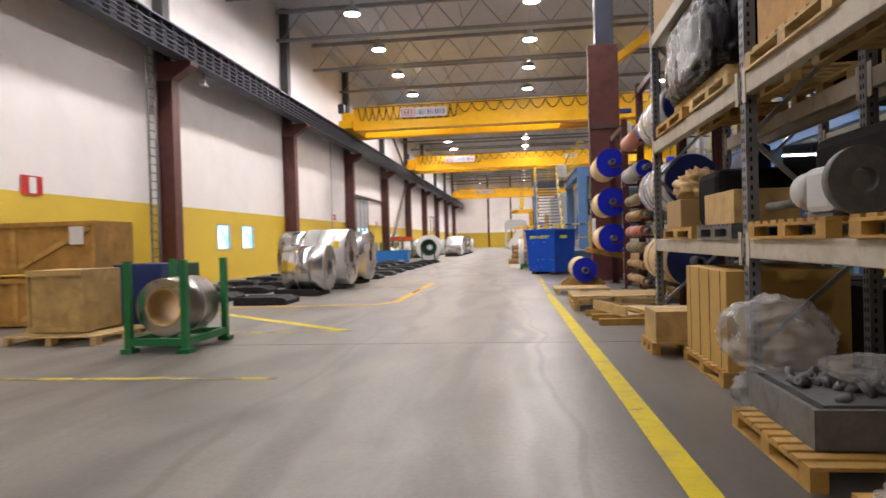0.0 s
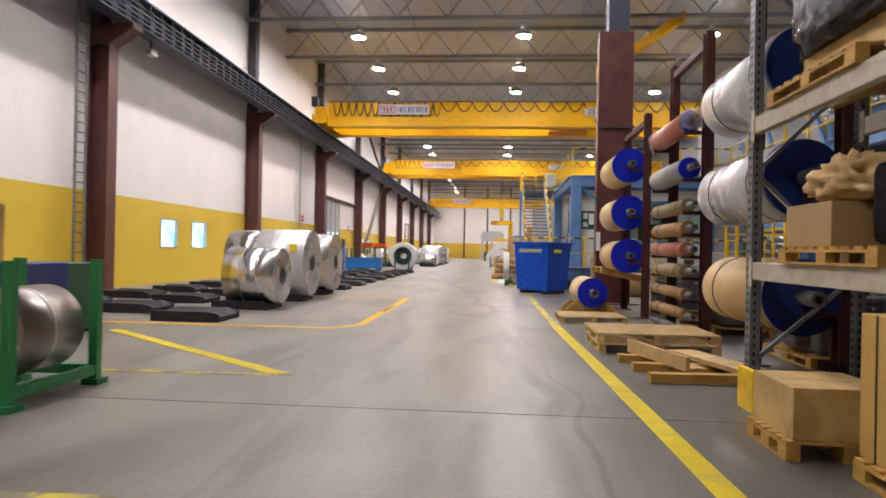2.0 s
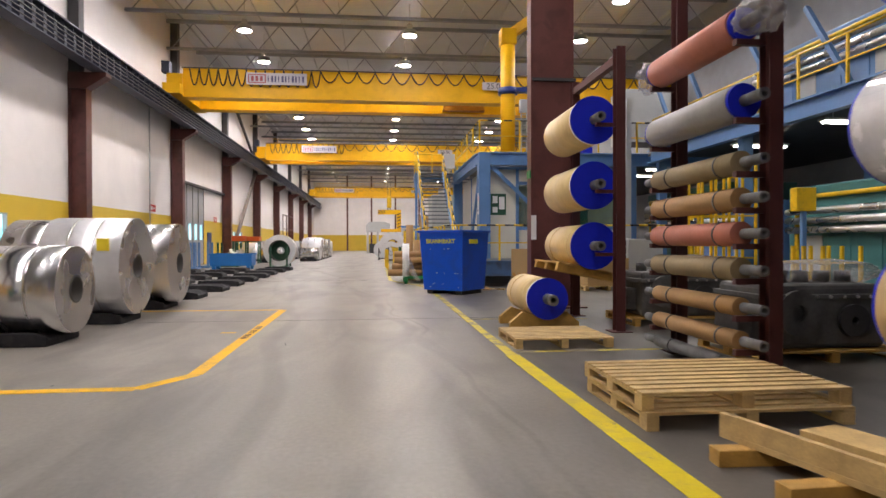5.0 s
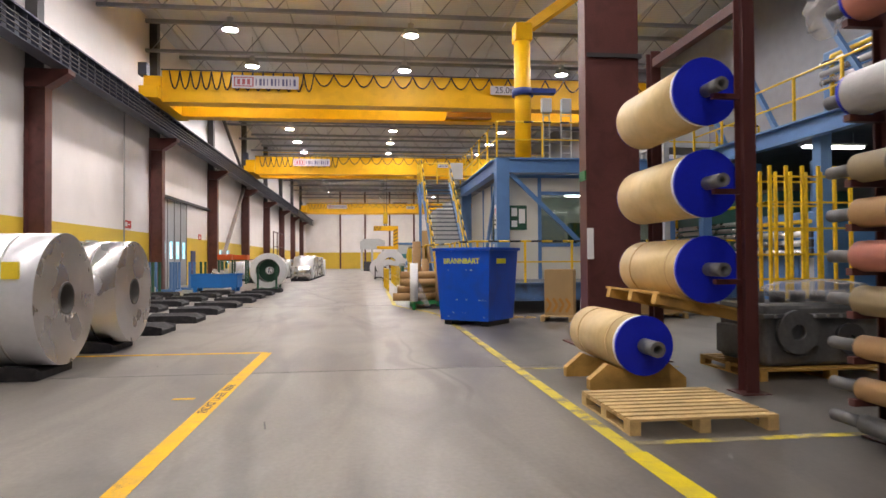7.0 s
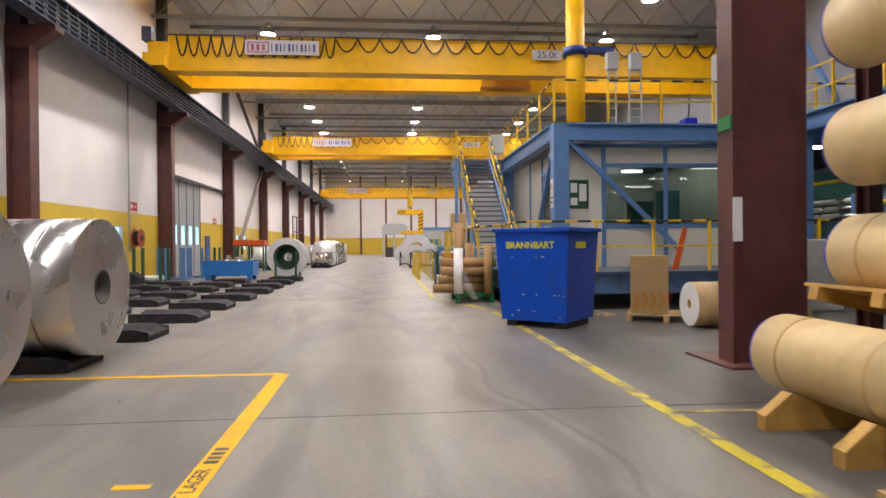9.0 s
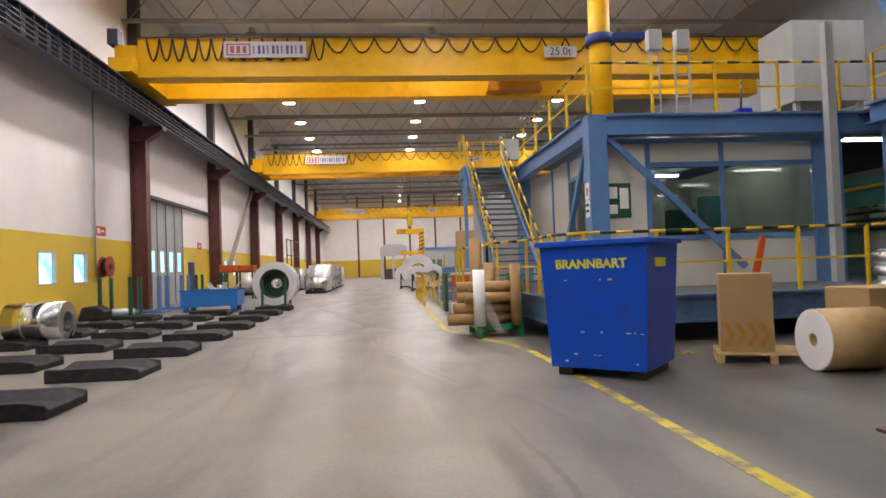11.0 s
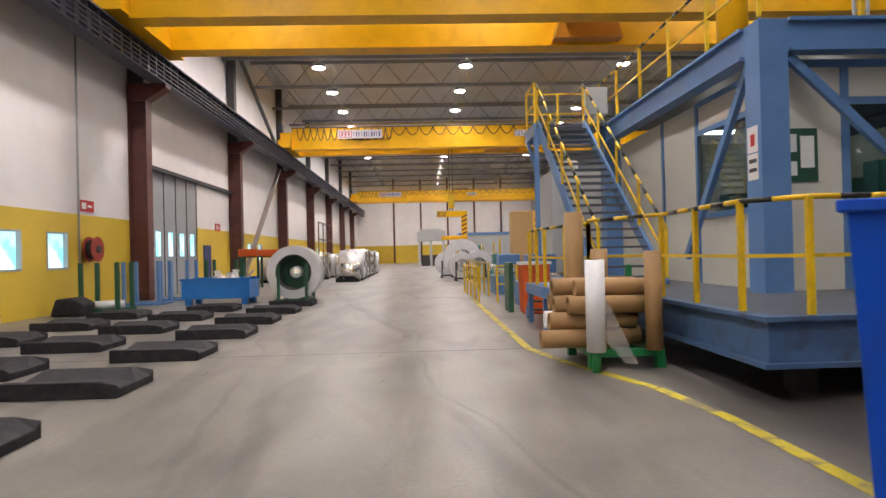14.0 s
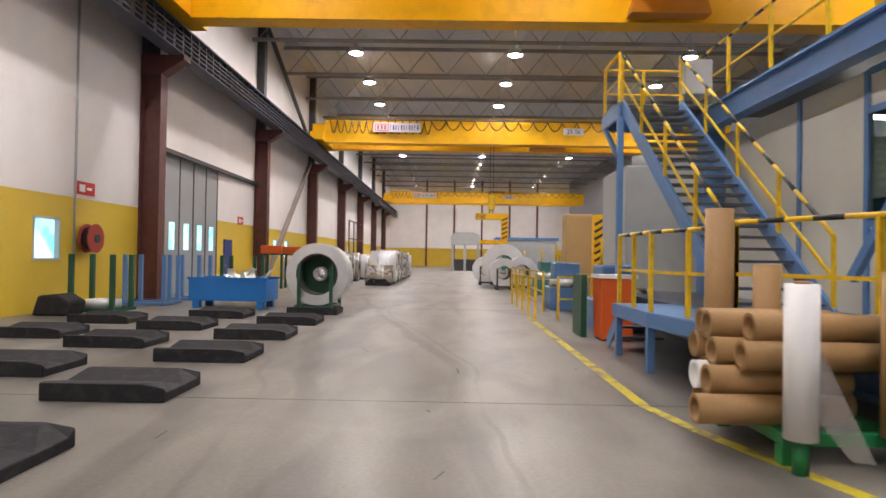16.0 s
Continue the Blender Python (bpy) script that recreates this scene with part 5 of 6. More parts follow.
for x, y in ((1.9, 29.9), (6.5, 29.9), (11.5, 29.9), (1.9, 36.5), (1.9, 41.0)):
    part("leg", G().box(x - 0.12, y - 0.12, 0, x + 0.12, y + 0.12, 0.82), M_DARK, plat)

cab = tagged(thing("control_cabin", "off-white panelled control cabin in a sky-blue steel frame", "cabin"), kind="structure")
Z0, Z1 = 0.871, 5.0
# corner posts as channel sections
for x, y in ((CX, CY), (9.0, CY), (CX, 40.6)):
    part("post", G().prism([(x + u, y + v) for u, v in ((-0.22, -0.22), (0.22, -0.22), (0.22, -0.18), (-0.18, -0.18), (-0.18, 0.18), (0.22, 0.18), (0.22, 0.22), (-0.22, 0.22))], Z0, Z1, "z"), M_BLUE, cab)
part("roof_beam", G().box(CX + 0.22, CY - 0.2, 4.55, 12.5, CY - 0.15, 4.95).box(CX + 0.22, CY - 0.3, 4.95, 12.5, CY, 5.0).box(CX + 0.22, CY - 0.3, 4.5, 12.5, CY, 4.55), M_BLUE, cab)
part("roof_beam", G().box(CX - 0.2, CY + 0.22, 4.55, CX - 0.15, 41.0, 4.95).box(CX - 0.3, CY + 0.22, 4.95, CX, 41.0, 5.0).box(CX - 0.3, CY + 0.22, 4.5, CX, 41.0, 4.55), M_BLUE, cab)
part("roof_deck", G().box(CX, CY, 4.96, 12.5, 41.0, 5.03), M_DARK, cab)
SY = CY + 0.25
FR = [CX + 0.25, 4.5, 6.38, 8.8]


def panel_row(parts):
    for nm, m_, bx in parts:
        part(nm, G().box(*bx), m_, cab)


# south wall: panels, glazing bars and panes
panel_row([("panel", M_PANEL, (FR[0], SY, Z0, FR[1], SY + 0.08, 4.45)),
           ("panel", M_PANEL, (FR[1], SY, Z0, FR[2], SY + 0.08, 2.05)), ("panel", M_PANEL, (FR[2], SY, Z0, FR[3], SY + 0.08, 2.05)),
           ("panel", M_PANEL, (FR[1], SY, 3.85, FR[2], SY + 0.08, 4.45)), ("panel", M_PANEL, (FR[2], SY, 3.85, FR[3], SY + 0.08, 4.45)),
           ("pane", M_TINT, (FR[1] + 0.05, SY + 0.03, 2.05, FR[2] - 0.05, SY + 0.045, 3.85)), ("pane", M_TINT, (FR[2] + 0.05, SY + 0.03, 2.05, FR[3] - 0.05, SY + 0.045, 3.85))])
for x in FR[1:]:
    part("mullion", G().box(x - 0.06, SY - 0.04, Z0, x + 0.06, SY - 0.001, 4.45), M_BLUE, cab)
for z in (2.05, 3.85):
    part("transom", G().box(FR[1] + 0.06, SY - 0.035, z - 0.06, FR[3] - 0.06, SY - 0.001, z + 0.06), M_BLUE, cab)
part("transom", G().box(FR[0], SY - 0.035, 4.38, FR[3] - 0.06, SY - 0.001, 4.5), M_BLUE, cab)
part("brace", G().beam((CX + 0.3, CY - 0.1, 4.45), (6.7, CY - 0.1, 1.3), 0.1, 0.14), M_BLUE, cab, "sky-blue diagonal brace")
# west wall
SX = CX + 0.25
WY = [CY + 0.33, 33.6, 35.6, 37.4, 40.4]
panel_row([("panel", M_PANEL, (SX, WY[0], Z0, SX + 0.08, WY[1], 4.45)),
           ("panel", M_PANEL, (SX, WY[1], Z0, SX + 0.08, WY[2], 2.2)), ("panel", M_PANEL, (SX, WY[1], 3.85, SX + 0.08, WY[2], 4.45)),
           ("pane", M_TINT, (SX + 0.03, WY[1], 2.2, SX + 0.045, WY[2], 3.85)),
           ("panel", M_PANEL, (SX, WY[2], Z0, SX + 0.08, WY[3], 4.45)), ("panel", M_PANEL, (SX, WY[3], Z0, SX + 0.08, WY[4], 4.45))])
for y in WY[1:4]:
    part("mullion", G().box(SX - 0.04, y - 0.05, Z0, SX - 0.001, y + 0.05, 4.45), M_BLUE, cab)
for z in (2.2, 3.85, 4.42):
    part("transom", G().box(SX - 0.035, WY[1] + 0.05, z - 0.05, SX - 0.001, WY[2] - 0.05, z + 0.05), M_BLUE, cab)
part("brace", G().beam((CX - 0.1, CY + 0.3, 4.45), (CX - 0.1, 35.4, 1.4), 0.1, 0.14), M_BLUE, cab, "sky-blue diagonal brace")
part("inner_wall", G().box(SX + 0.1, 40.4, Z0, 12.0, 40.5, 4.45), M_PANEL, cab)
part("inner_wall", G().box(9.3, SY, Z0, 9.4, 40.3, 4.45), M_PANEL, cab)
part("desk", G().box(4.6, 34.2, Z0, 8.6, 35.0, 1.65), M_DARK, cab)
for x, y in ((4.9, 34.4), (5.9, 36.0), (6.9, 34.4), (8.0, 36.0), (4.6, 38.0), (7.2, 38.4)):
    part("cabin_light", G().box(x, y, 4.3, x + 0.75, y + 0.12, 4.36), M_TUBELIGHT, cab, "lit ceiling tube inside")
for x, w_, h_, m_ in ((4.7, 0.7, 1.9, M_TEAL), (5.6, 1.1, 2.5, M_GREY), (7.0, 0.8, 2.2, M_DGREEN), (8.1, 0.7, 2.6, M_TEAL)):
    ic = thing("switch_cabinet", "tall painted switch cabinet inside the control cabin", "cabinet", pose(x, 37.0, Z0), "cabin cabinets")
    part("body", G().box(0, 0, 0, w_, 0.5, h_), m_, ic, "", 0.01)
    part("door", G().box(0.04, -0.03, 0.1, w_ - 0.04, -0.001, h_ - 0.06), m_, ic, "", 0.006)
    part("handle", G().box(w_ - 0.12, -0.05, 1.0, w_ - 0.09, -0.031, 1.2), M_DARK, ic)
for x in (4.9, 5.8, 7.3):
    mo = thing("monitor", "dark flat monitor on the cabin desk", "monitor", pose(x, 34.5, 1.65), "cabin monitors")
    part("foot", G().box(0.15, 0, 0, 0.4, 0.2, 0.02), M_BLACKP, mo)
    part("neck", G().box(0.25, 0.08, 0.02, 0.3, 0.12, 0.2), M_BLACKP, mo)
    part("screen", G().box(0, 0.05, 0.15, 0.55, 0.09, 0.5), M_BLACKP, mo, "", 0.005)
nb = thing("notice_board", "dark green notice board with pale sheets", "notice board", pose(3.42, SY - 0.03, 3.0))
part("board", G().box(0, 0, -0.42, 0.62, 0.028, 0.42), M_DGREEN, nb)
for k, (xx, zz, ww, hh) in enumerate(((0.08, 0.05, 0.2, 0.28), (0.34, -0.2, 0.22, 0.5), (0.08, -0.32, 0.2, 0.22))):
    part("sheet", G().box(xx, -0.006, zz, xx + ww, -0.001, zz + hh), M_PAPER, nb)
nt2 = thing("warning_notice", "two white warning sheets on the blue post", "notice", pose(CX - 0.228, CY - 0.1, 3.0))
part("sheet", G().box(0, -0.02, 0.02, 0.006, 0.28, 0.42), M_PAPER, nt2)
part("sheet", G().box(0, -0.02, -0.4, 0.006, 0.28, 0.0), M_PAPER, nt2)
part("mark", G().box(-0.004, 0.06, 0.12, -0.001, 0.18, 0.3), M_REDSIGN, nt2)
part("print", G().box(-0.004, 0.02, -0.14, -0.001, 0.24, -0.08).box(-0.004, 0.02, -0.28, -0.001, 0.24, -0.22), M_DTEXT, nt2)


def railing(pts, h, name_label, striped=True, step=1.5, group="handrails"):
    r_ = thing("handrail", name_label, "handrail", None, group)
    for a, b in zip(pts, pts[1:]):
        a, b = Vector(a), Vector(b)
        L = (b - a).length
        n = max(1, round(L / step))
        for k in range(n + 1):
            q = a.lerp(b, k / n)
            if k == 0 and a is not pts[0] and a != Vector(pts[0]):
                continue
            part("post", G().box(q.x - 0.03, q.y - 0.03, q.z, q.x + 0.03, q.y + 0.03, q.z + h), M_YPAINT, r_)
        up_ = Vector((0, 0, h))
        part("mid_rail", G().beam(a + up_ * 0.5, b + up_ * 0.5, 0.035, 0.04), M_YPAINT, r_)
        if striped:
            m = max(2, round(L / 0.32))
            for k in range(m):
                p0, p1 = (a + up_).lerp(b + up_, k / m), (a + up_).lerp(b + up_, (k + 1) / m)
                part("rail_band", G().ring(p0, p1, 0.03, 0, 10), M_BLACKP if k % 2 else M_YPAINT, r_)
        else:
            part("top_rail", G().ring(a + up_, b + up_, 0.028, 0, 10), M_YPAINT, r_)
    return r_


PZ = 0.88
railing([(11.5, 29.35, PZ), (1.7, 29.35, PZ), (1.27, 29.9, PZ), (1.27, 32.2, PZ), (0.6, 33.7, PZ)], 1.2, "yellow handrail with black-striped top rail on the platform")
railing([(0.6, 33.7, PZ), (0.2, 35.5, PZ), (0.2, 37.2, PZ)], 1.15, "yellow handrail with black-striped top rail at the landing", True, 0.8)
railing([(CX - 0.2, 41.0, 5.03), (CX - 0.2, CY - 0.2, 5.03), (12.4, CY - 0.2, 5.03)], 1.2, "yellow handrail on the cabin roof", True, 1.6)
ld = thing("landing", "sky-blue steel landing with plated legs", "landing", pose(0, 0, 0))
part("deck", G().add([(0.12, 37.3, 0.82), (0.12, 35.4, 0.82), (0.5, 33.6, 0.82), (1.13, 32.2, 0.82), (1.13, 37.3, 0.82), (0.12, 37.3, 0.88), (0.12, 35.4, 0.88), (0.5, 33.6, 0.88), (1.13, 32.2, 0.88), (1.13, 37.3, 0.88)], [(4, 3, 2, 1, 0), (5, 6, 7, 8, 9), (0, 1, 6, 5), (1, 2, 7, 6), (2, 3, 8, 7), (3, 4, 9, 8), (4, 0, 5, 9)]), M_BLUE, ld)
part("fascia", G().beam((0.14, 37.3, 0.77), (0.14, 35.4, 0.77), 0.06, 0.2).beam((0.14, 35.4, 0.77), (0.5, 33.5, 0.77), 0.06, 0.2), M_BLUE, ld)
for x, y in ((0.2, 35.5), (0.55, 33.75), (0.2, 37.2)):
    part("leg", G().box(x - 0.05, y - 0.05, 0, x + 0.05, y + 0.05, 0.82), M_BLUE, ld)
for k in range(3):
    part("step", G().box(0.3, 37.4 + 0.25 * k, 0.62 - 0.22 * k, 1.2, 37.66 + 0.25 * k, 0.66 - 0.22 * k), M_GRATE, ld)
part("step_side", G().beam((0.27, 37.3, 0.75), (0.27, 38.2, 0.08), 0.04, 0.22), M_BLUE, ld)

# stair up to the cabin roof
st = thing("steel_stair", "sky-blue steel stair with open grating treads", "stair")
SA, SB = Vector((0, 34.6, PZ)), Vector((0, 40.2, 5.0))
for x in (1.02, 2.28):
    part("stringer", G().beam((x, SA.y, SA.z), (x, SB.y, SB.z), 0.06, 0.28), M_BLUE, st)
N = 22
tread = G().box(1.05, -0.13, -0.02, 2.25, 0.13, 0.02).mesh("tread", M_GRATE)
for k in range(1, N):
    q = SA.lerp(SB, k / N)
    o = new("tread", tread)
    o.parent, o.location = st, (0, q.y, q.z)
part("landing", G().box(0.95, 40.2, 4.95, 2.85, 41.6, 5.02), M_GRATE, st)
part("landing_edge", G().box(0.9, 40.1, 4.72, 0.96, 41.6, 5.05).box(0.96, 41.6, 4.72, 2.85, 41.66, 5.05), M_BLUE, st)
part("knee_brace", G().beam((0.95, 41.4, 4.7), (0.95, 40.3, 3.9), 0.08, 0.1).box(0.88, 40.0, 0.0, 1.0, 40.12, 4.72), M_BLUE, st)
for x in (1.02, 2.28):
    r_ = thing("stair_rail", "yellow stair handrail banded with black", "handrail", None, "stair rails")
    a, b = Vector((x, SA.y, SA.z)), Vector((x, SB.y, SB.z))
    up_ = Vector((0, 0, 1.1))
    for k in range(5):
        q = a.lerp(b, k / 4)
        part("post", G().box(q.x - 0.025, q.y - 0.025, q.z, q.x + 0.025, q.y + 0.025, q.z + 1.1), M_YPAINT, r_)
    part("mid_rail", G().beam(a + up_ * 0.5, b + up_ * 0.5, 0.035, 0.04), M_YPAINT, r_)
    for k in range(18):
        part("rail_band", G().ring((a + up_).lerp(b + up_, k / 18), (a + up_).lerp(b + up_, (k + 1) / 18), 0.03, 0, 10), M_BLACKP if k % 2 else M_YPAINT, r_)
railing([(0.96, 40.25, 5.02), (0.96, 41.55, 5.02), (2.8, 41.55, 5.02)], 1.15, "yellow handrail round the stair landing", False, 1.0)
gb = thing("junction_box", "pale grey junction box by the stair head", "box", pose(2.6, 40.0, 5.03))
part("box", G().box(-0.3, 0, 0.2, 0.3, 0.25, 0.95), M_GREY, gb, "", 0.02)
part("leg", G().box(-0.05, 0.1, 0, 0.05, 0.2, 0.2), M_GREY, gb)

# jib crane mast on the cabin roof
j = thing("jib_crane", "yellow pillar jib crane with blue collar", "crane", pose(5.1, 37.5, 5.03))
part("mast", G().ring((0, 0, 0.03), (0, 0, 6.4), 0.34, 0, 28), M_CRANE, j)
part("base", G().ring((0, 0, 0), (0, 0, 0.03), 0.6, 0, 28), M_CRANE, j)
part("collar", G().ring((0, 0, 3.4), (0, 0, 3.7), 0.45, 0, 28).box(0.3, -0.5, 3.45, 1.3, -0.1, 3.65), M_DBLUE, j)
part("boom", G().beam((-0.1, 0.1, 6.1), (3.6, -2.2, 8.3), 0.3, 0.42), M_CRANE, j)
part("head", G().box(-0.37, -0.36, 5.7, 0.37, 0.36, 6.45), M_CRANE, j, "", 0.05)
# roof equipment
for x, dx in ((4.75, 0.22), (5.45, 0.36)):
    lt = thing("roof_ladder", "grey ladder with box lamp on the cabin roof", "ladder", pose(x, CY + 0.15, 5.03))
    for s in (-dx / 2, dx / 2):
        part("stile", G().box(s - 0.02, -0.02, 0, s + 0.02, 0.02, 1.7), M_GREY, lt)
    for k in range(6):
        part("rung", G().box(-dx / 2 + 0.02, -0.015, 0.2 + 0.26 * k, dx / 2 - 0.02, 0.015, 0.23 + 0.26 * k), M_GREY, lt)
    part("lamp_box", G().box(-0.17, -0.12, 1.6, 0.17, 0.12, 2.1), M_GREY, lt, "", 0.02)
ec = thing("roof_cabinet", "large pale grey electrical cabinet on legs", "cabinet", pose(9.6, 34.6, 5.03))
part("cabinet", G().box(0, 0, 0.8, 2.2, 1.6, 3.1), M_GREY, ec, "", 0.03)
for x in (0.15, 2.05):
    for y in (0.15, 1.45):
        part("leg", G().box(x - 0.07, y - 0.07, 0, x + 0.07, y + 0.07, 0.8), M_GREY, ec)
pj = thing("pallet_jack", "orange and blue pallet truck parked on the roof", "pallet truck", pose(7.6, 34.0, 5.03))
part("body", G().box(0, 0, 0.05, 0.4, 0.5, 0.5), M_FLANGE, pj, "", 0.05)
part("handle", G().path([(0.2, 0.25, 0.5), (0.25, 0.25, 1.3)], 0.025), M_DARK, pj)
part("fork", G().box(-1.0, 0.0, 0.05, 0.0, 0.15, 0.13).box(-1.0, 0.35, 0.05, 0.0, 0.5, 0.13), M_ORANGE, pj)
part("wheel", G().ring((0.2, 0.1, 0.06), (0.2, 0.4, 0.06), 0.06, 0, 14), M_BLACK, pj)
pp = thing("vertical_duct", "grey vertical cable duct beside the cabin", "duct", pose(8.75, 32.1, 0.871))
part("duct", G().box(-0.1, -0.1, 0, 0.1, 0.1, 6.2), M_GREY, pp)

# stock by the cabin
M_ARROW = mat("ochre_print", (0.42, 0.20, 0.03), 0.7)
crt = carton(3.0, 27.0, 0.146, 0.72, 0.6, 1.15, M_CARD, "tall brown carton with orange arrows on a pallet", "tall_carton", 0, -25)
for k in range(4):
    part("arrow", G().beam((0.06 + 0.16 * k, -0.004, 0.08), (0.16 + 0.16 * k, -0.004, 0.26), 0.004, 0.07), M_ARROW, crt)
    part("arrow", G().beam((0.16 + 0.16 * k, -0.004, 0.26), (0.06 + 0.16 * k, -0.004, 0.42), 0.004, 0.07), M_ARROW, crt)
pallet(2.85, 26.85, 0, 1.5, 1.05, M_PALLET, "pale pallet under a tall carton", -25)
carton(5.4, 27.0, 0.146, 1.3, 1.0, 0.85, M_CARD, "brown carton on a pallet by the cabin")
pallet(5.3, 26.9, 0, 1.5, 1.2, M_PALLET, "pale pallet under a carton")
rl = thing("paper_reel", "tan paper reel with white end lying on the floor", "reel", pose(4.15, 25.9, 0.41, 0, 0, 88))
part("winding", G().ring((0, -0.45, 0), (0, 0.45, 0), 0.41, 0.09, 44), M_KRAFT, rl)
part("end_face", G().ring((0, 0.451, 0), (0, 0.462, 0), 0.40, 0.09, 44), M_PAPER, rl, "white end face")
hl = thing("lifting_lever", "orange lifting lever leaning on the handrail", "lever", pose(5.35, 30.0, 0.0))
part("bar", G().prism([(-0.34, 0), (-0.14, 0), (0.30, 1.85), (0.28, 1.95), (0.2, 1.95)], -0.03, 0.03, "y"), M_ORANGE, hl, "", 0.01)
random.seed(8)
for k in range(10):
    ck = thing("wood_scrap", "broken pale wood scrap on the floor", "scrap", pose(2.1 + random.random() * 0.9, 27.6 + random.random() * 1.0, 0, 0, 0, random.random() * 180), "wood scraps")
    part("chip", G().box(0, 0, 0, 0.3, 0.08, 0.03), M_PALLET, ck)

# green rack of tubes
tr = thing("tube_rack", "green steel stillage holding card tubes", "rack", pose(0.09, 0.25, 0))
part("base", G().box(-0.12, 31.15, 0.16, 0.88, 31.25, 0.26).box(-0.12, 32.35, 0.16, 0.88, 32.45, 0.26).box(-0.12, 31.25, 0.16, -0.02, 32.35, 0.26).box(0.78, 31.25, 0.16, 0.88, 32.35, 0.26), M_GREEN, tr)
for x in (-0.07, 0.83):
    for y in (31.2, 32.4):
        part("foot", G().box(x - 0.06, y - 0.06, 0, x + 0.06, y + 0.06, 0.16), M_GREEN, tr)
        if x > 0:
            part("post", G().box(x - 0.04, y - 0.04, 0.26, x + 0.04, y + 0.04, 1.35), M_GREEN, tr)
random.seed(14)
for row in range(4):
    for k in range(5):
        z = 0.26 + 0.125 + row * 0.225
        y = 31.42 + k * 0.25 + (0.13 if row % 2 else 0)
        if y > 32.3:
            continue
        xa = -0.72 + random.uniform(0.0, 0.4) + 0.08 * row
        tb = thing("card_tube", "brown cardboard tube with thick wall in the stillage", "tube", pose(0.04, y + 0.24, z), "card tubes")
        part("tube", G().ring((xa, 0, 0), (xa + 1.2, 0, 0), 0.125, 0.095, 24), M_PAPER if (row, k) == (1, 1) else M_TUBE, tb)
wr = thing("white_film_roll", "upright white film roll with loose end", "roll", pose(0.0, 31.2, 0.0))
part("roll", G().ring((0, 0, 0.27), (0, 0, 1.46), 0.125, 0, 28), M_PAPER, wr)
part("core", G().ring((0, 0, 0.0), (0, 0, 0.27), 0.06, 0, 14), M_GREEN, wr)
part("core", G().ring((0, 0, 1.46), (0, 0, 1.48), 0.06, 0, 14), M_TUBE, wr)
part("loose_end", G().add([(0.13, -0.03, 0.95), (0.2, -0.06, 0.8), (0.5, -0.12, 0.12), (0.36, -0.05, 0.12), (0.14, 0.0, 0.4), (0.13, -0.026, 0.95), (0.2, -0.056, 0.8), (0.5, -0.116, 0.12), (0.36, -0.046, 0.12), (0.14, 0.004, 0.4)], [(0, 1, 2, 3, 4), (9, 8, 7, 6, 5), (0, 5, 6, 1), (1, 6, 7, 2), (2, 7, 8, 3), (3, 8, 9, 4), (4, 9, 5, 0)]), M_BAG, wr)
for x, y, h, r in ((0.8, 31.3, 1.3, 0.11), (0.25, 33.3, 2.2, 0.15), (0.5, 32.75, 1.6, 0.13)):
    ut = thing("upright_tube", "tall brown cardboard tube standing upright", "tube", pose(x, y, 0.261 if y < 32 else 0.0), "upright tubes")
    part("tube", G().ring((0, 0, 0), (0, 0, h), r, r * 0.8, 28), M_TUBE, ut)

# orange bin, green bin, machines beyond the stair
ob_ = thing("orange_bin", "tall red-orange plastic waste bin with bag", "bin", pose(0.3, 39.0, 0))
part("body", G().prism([(0.04, 0.02), (0.66, 0.02), (0.72, 1.25), (0.0, 1.25)], 0, 0.7, "y"), M_ORANGE, ob_, "", 0.03)
part("bag_rim", G().box(-0.03, -0.03, 1.25, 0.75, 0.73, 1.32), M_PAPER, ob_, "white bag folded over the rim")
part("base", G().box(0.06, 0.05, 0, 0.64, 0.65, 0.02), M_BLACK, ob_)
ob2 = thing("green_board", "dark green board leaning beside the bin", "board", pose(0.05, 39.6, 0))
part("board", G().box(0, 0, 0, 0.12, 0.9, 1.3), M_DGREEN, ob2)
gm = thing("grey_machine", "tall light grey machine housing beyond the stair", "machine", pose(2.05, 43.6, 0))
part("housing", G().box(0, 0, 0.1, 2.6, 2.6, 4.2), M_GREY, gm, "", 0.04)
part("plinth", G().box(0.1, 0.1, 0, 2.5, 2.5, 0.1), M_DARK, gm)
part("cap", G().ring((0.8, 1.0, 4.2), (0.8, 1.0, 4.6), 0.35, 0, 24), M_GREY, gm)
hz = thing("hazard_post", "yellow machine guard panel with black hazard stripes", "machine guard", pose(2.65, 50.0, 0))
part("panel", G().box(0, 0, 0, 1.0, 0.4, 3.3), M_CRANE, hz)
for k in range(9):
    part("stripe", G().beam((0.02, -0.004, 0.75 + 0.27 * k), (0.34, -0.004, 0.95 + 0.27 * k), 0.006, 0.1), M_BLACKP, hz)
part("red_mark", G().box(0.45, -0.006, 2.95, 0.9, -0.001, 3.05), M_REDSIGN, hz)
br = thing("brown_cabinet", "tall brown-grey cabinet by the line", "cabinet", pose(1.95, 52.0, 0))
part("body", G().box(0, 0, 0.05, 1.15, 0.8, 3.45), M_CARD, br, "", 0.06)
part("plinth", G().box(0.05, 0.05, 0, 1.1, 0.75, 0.05), M_DARK, br)
railing([(-0.42, 43.2, 0), (-0.5, 48.6, 0)], 1.1, "yellow floor guard rail beside the walkway", False, 1.3)
railing([(0.15, 43.0, 0), (1.4, 43.0, 0)], 1.15, "yellow floor guard rail by the machine", False, 0.7)
railing([(0.2, 46.0, 0), (0.2, 56.0, 0)], 1.2, "yellow floor guard rail by the machine", True, 1.6)
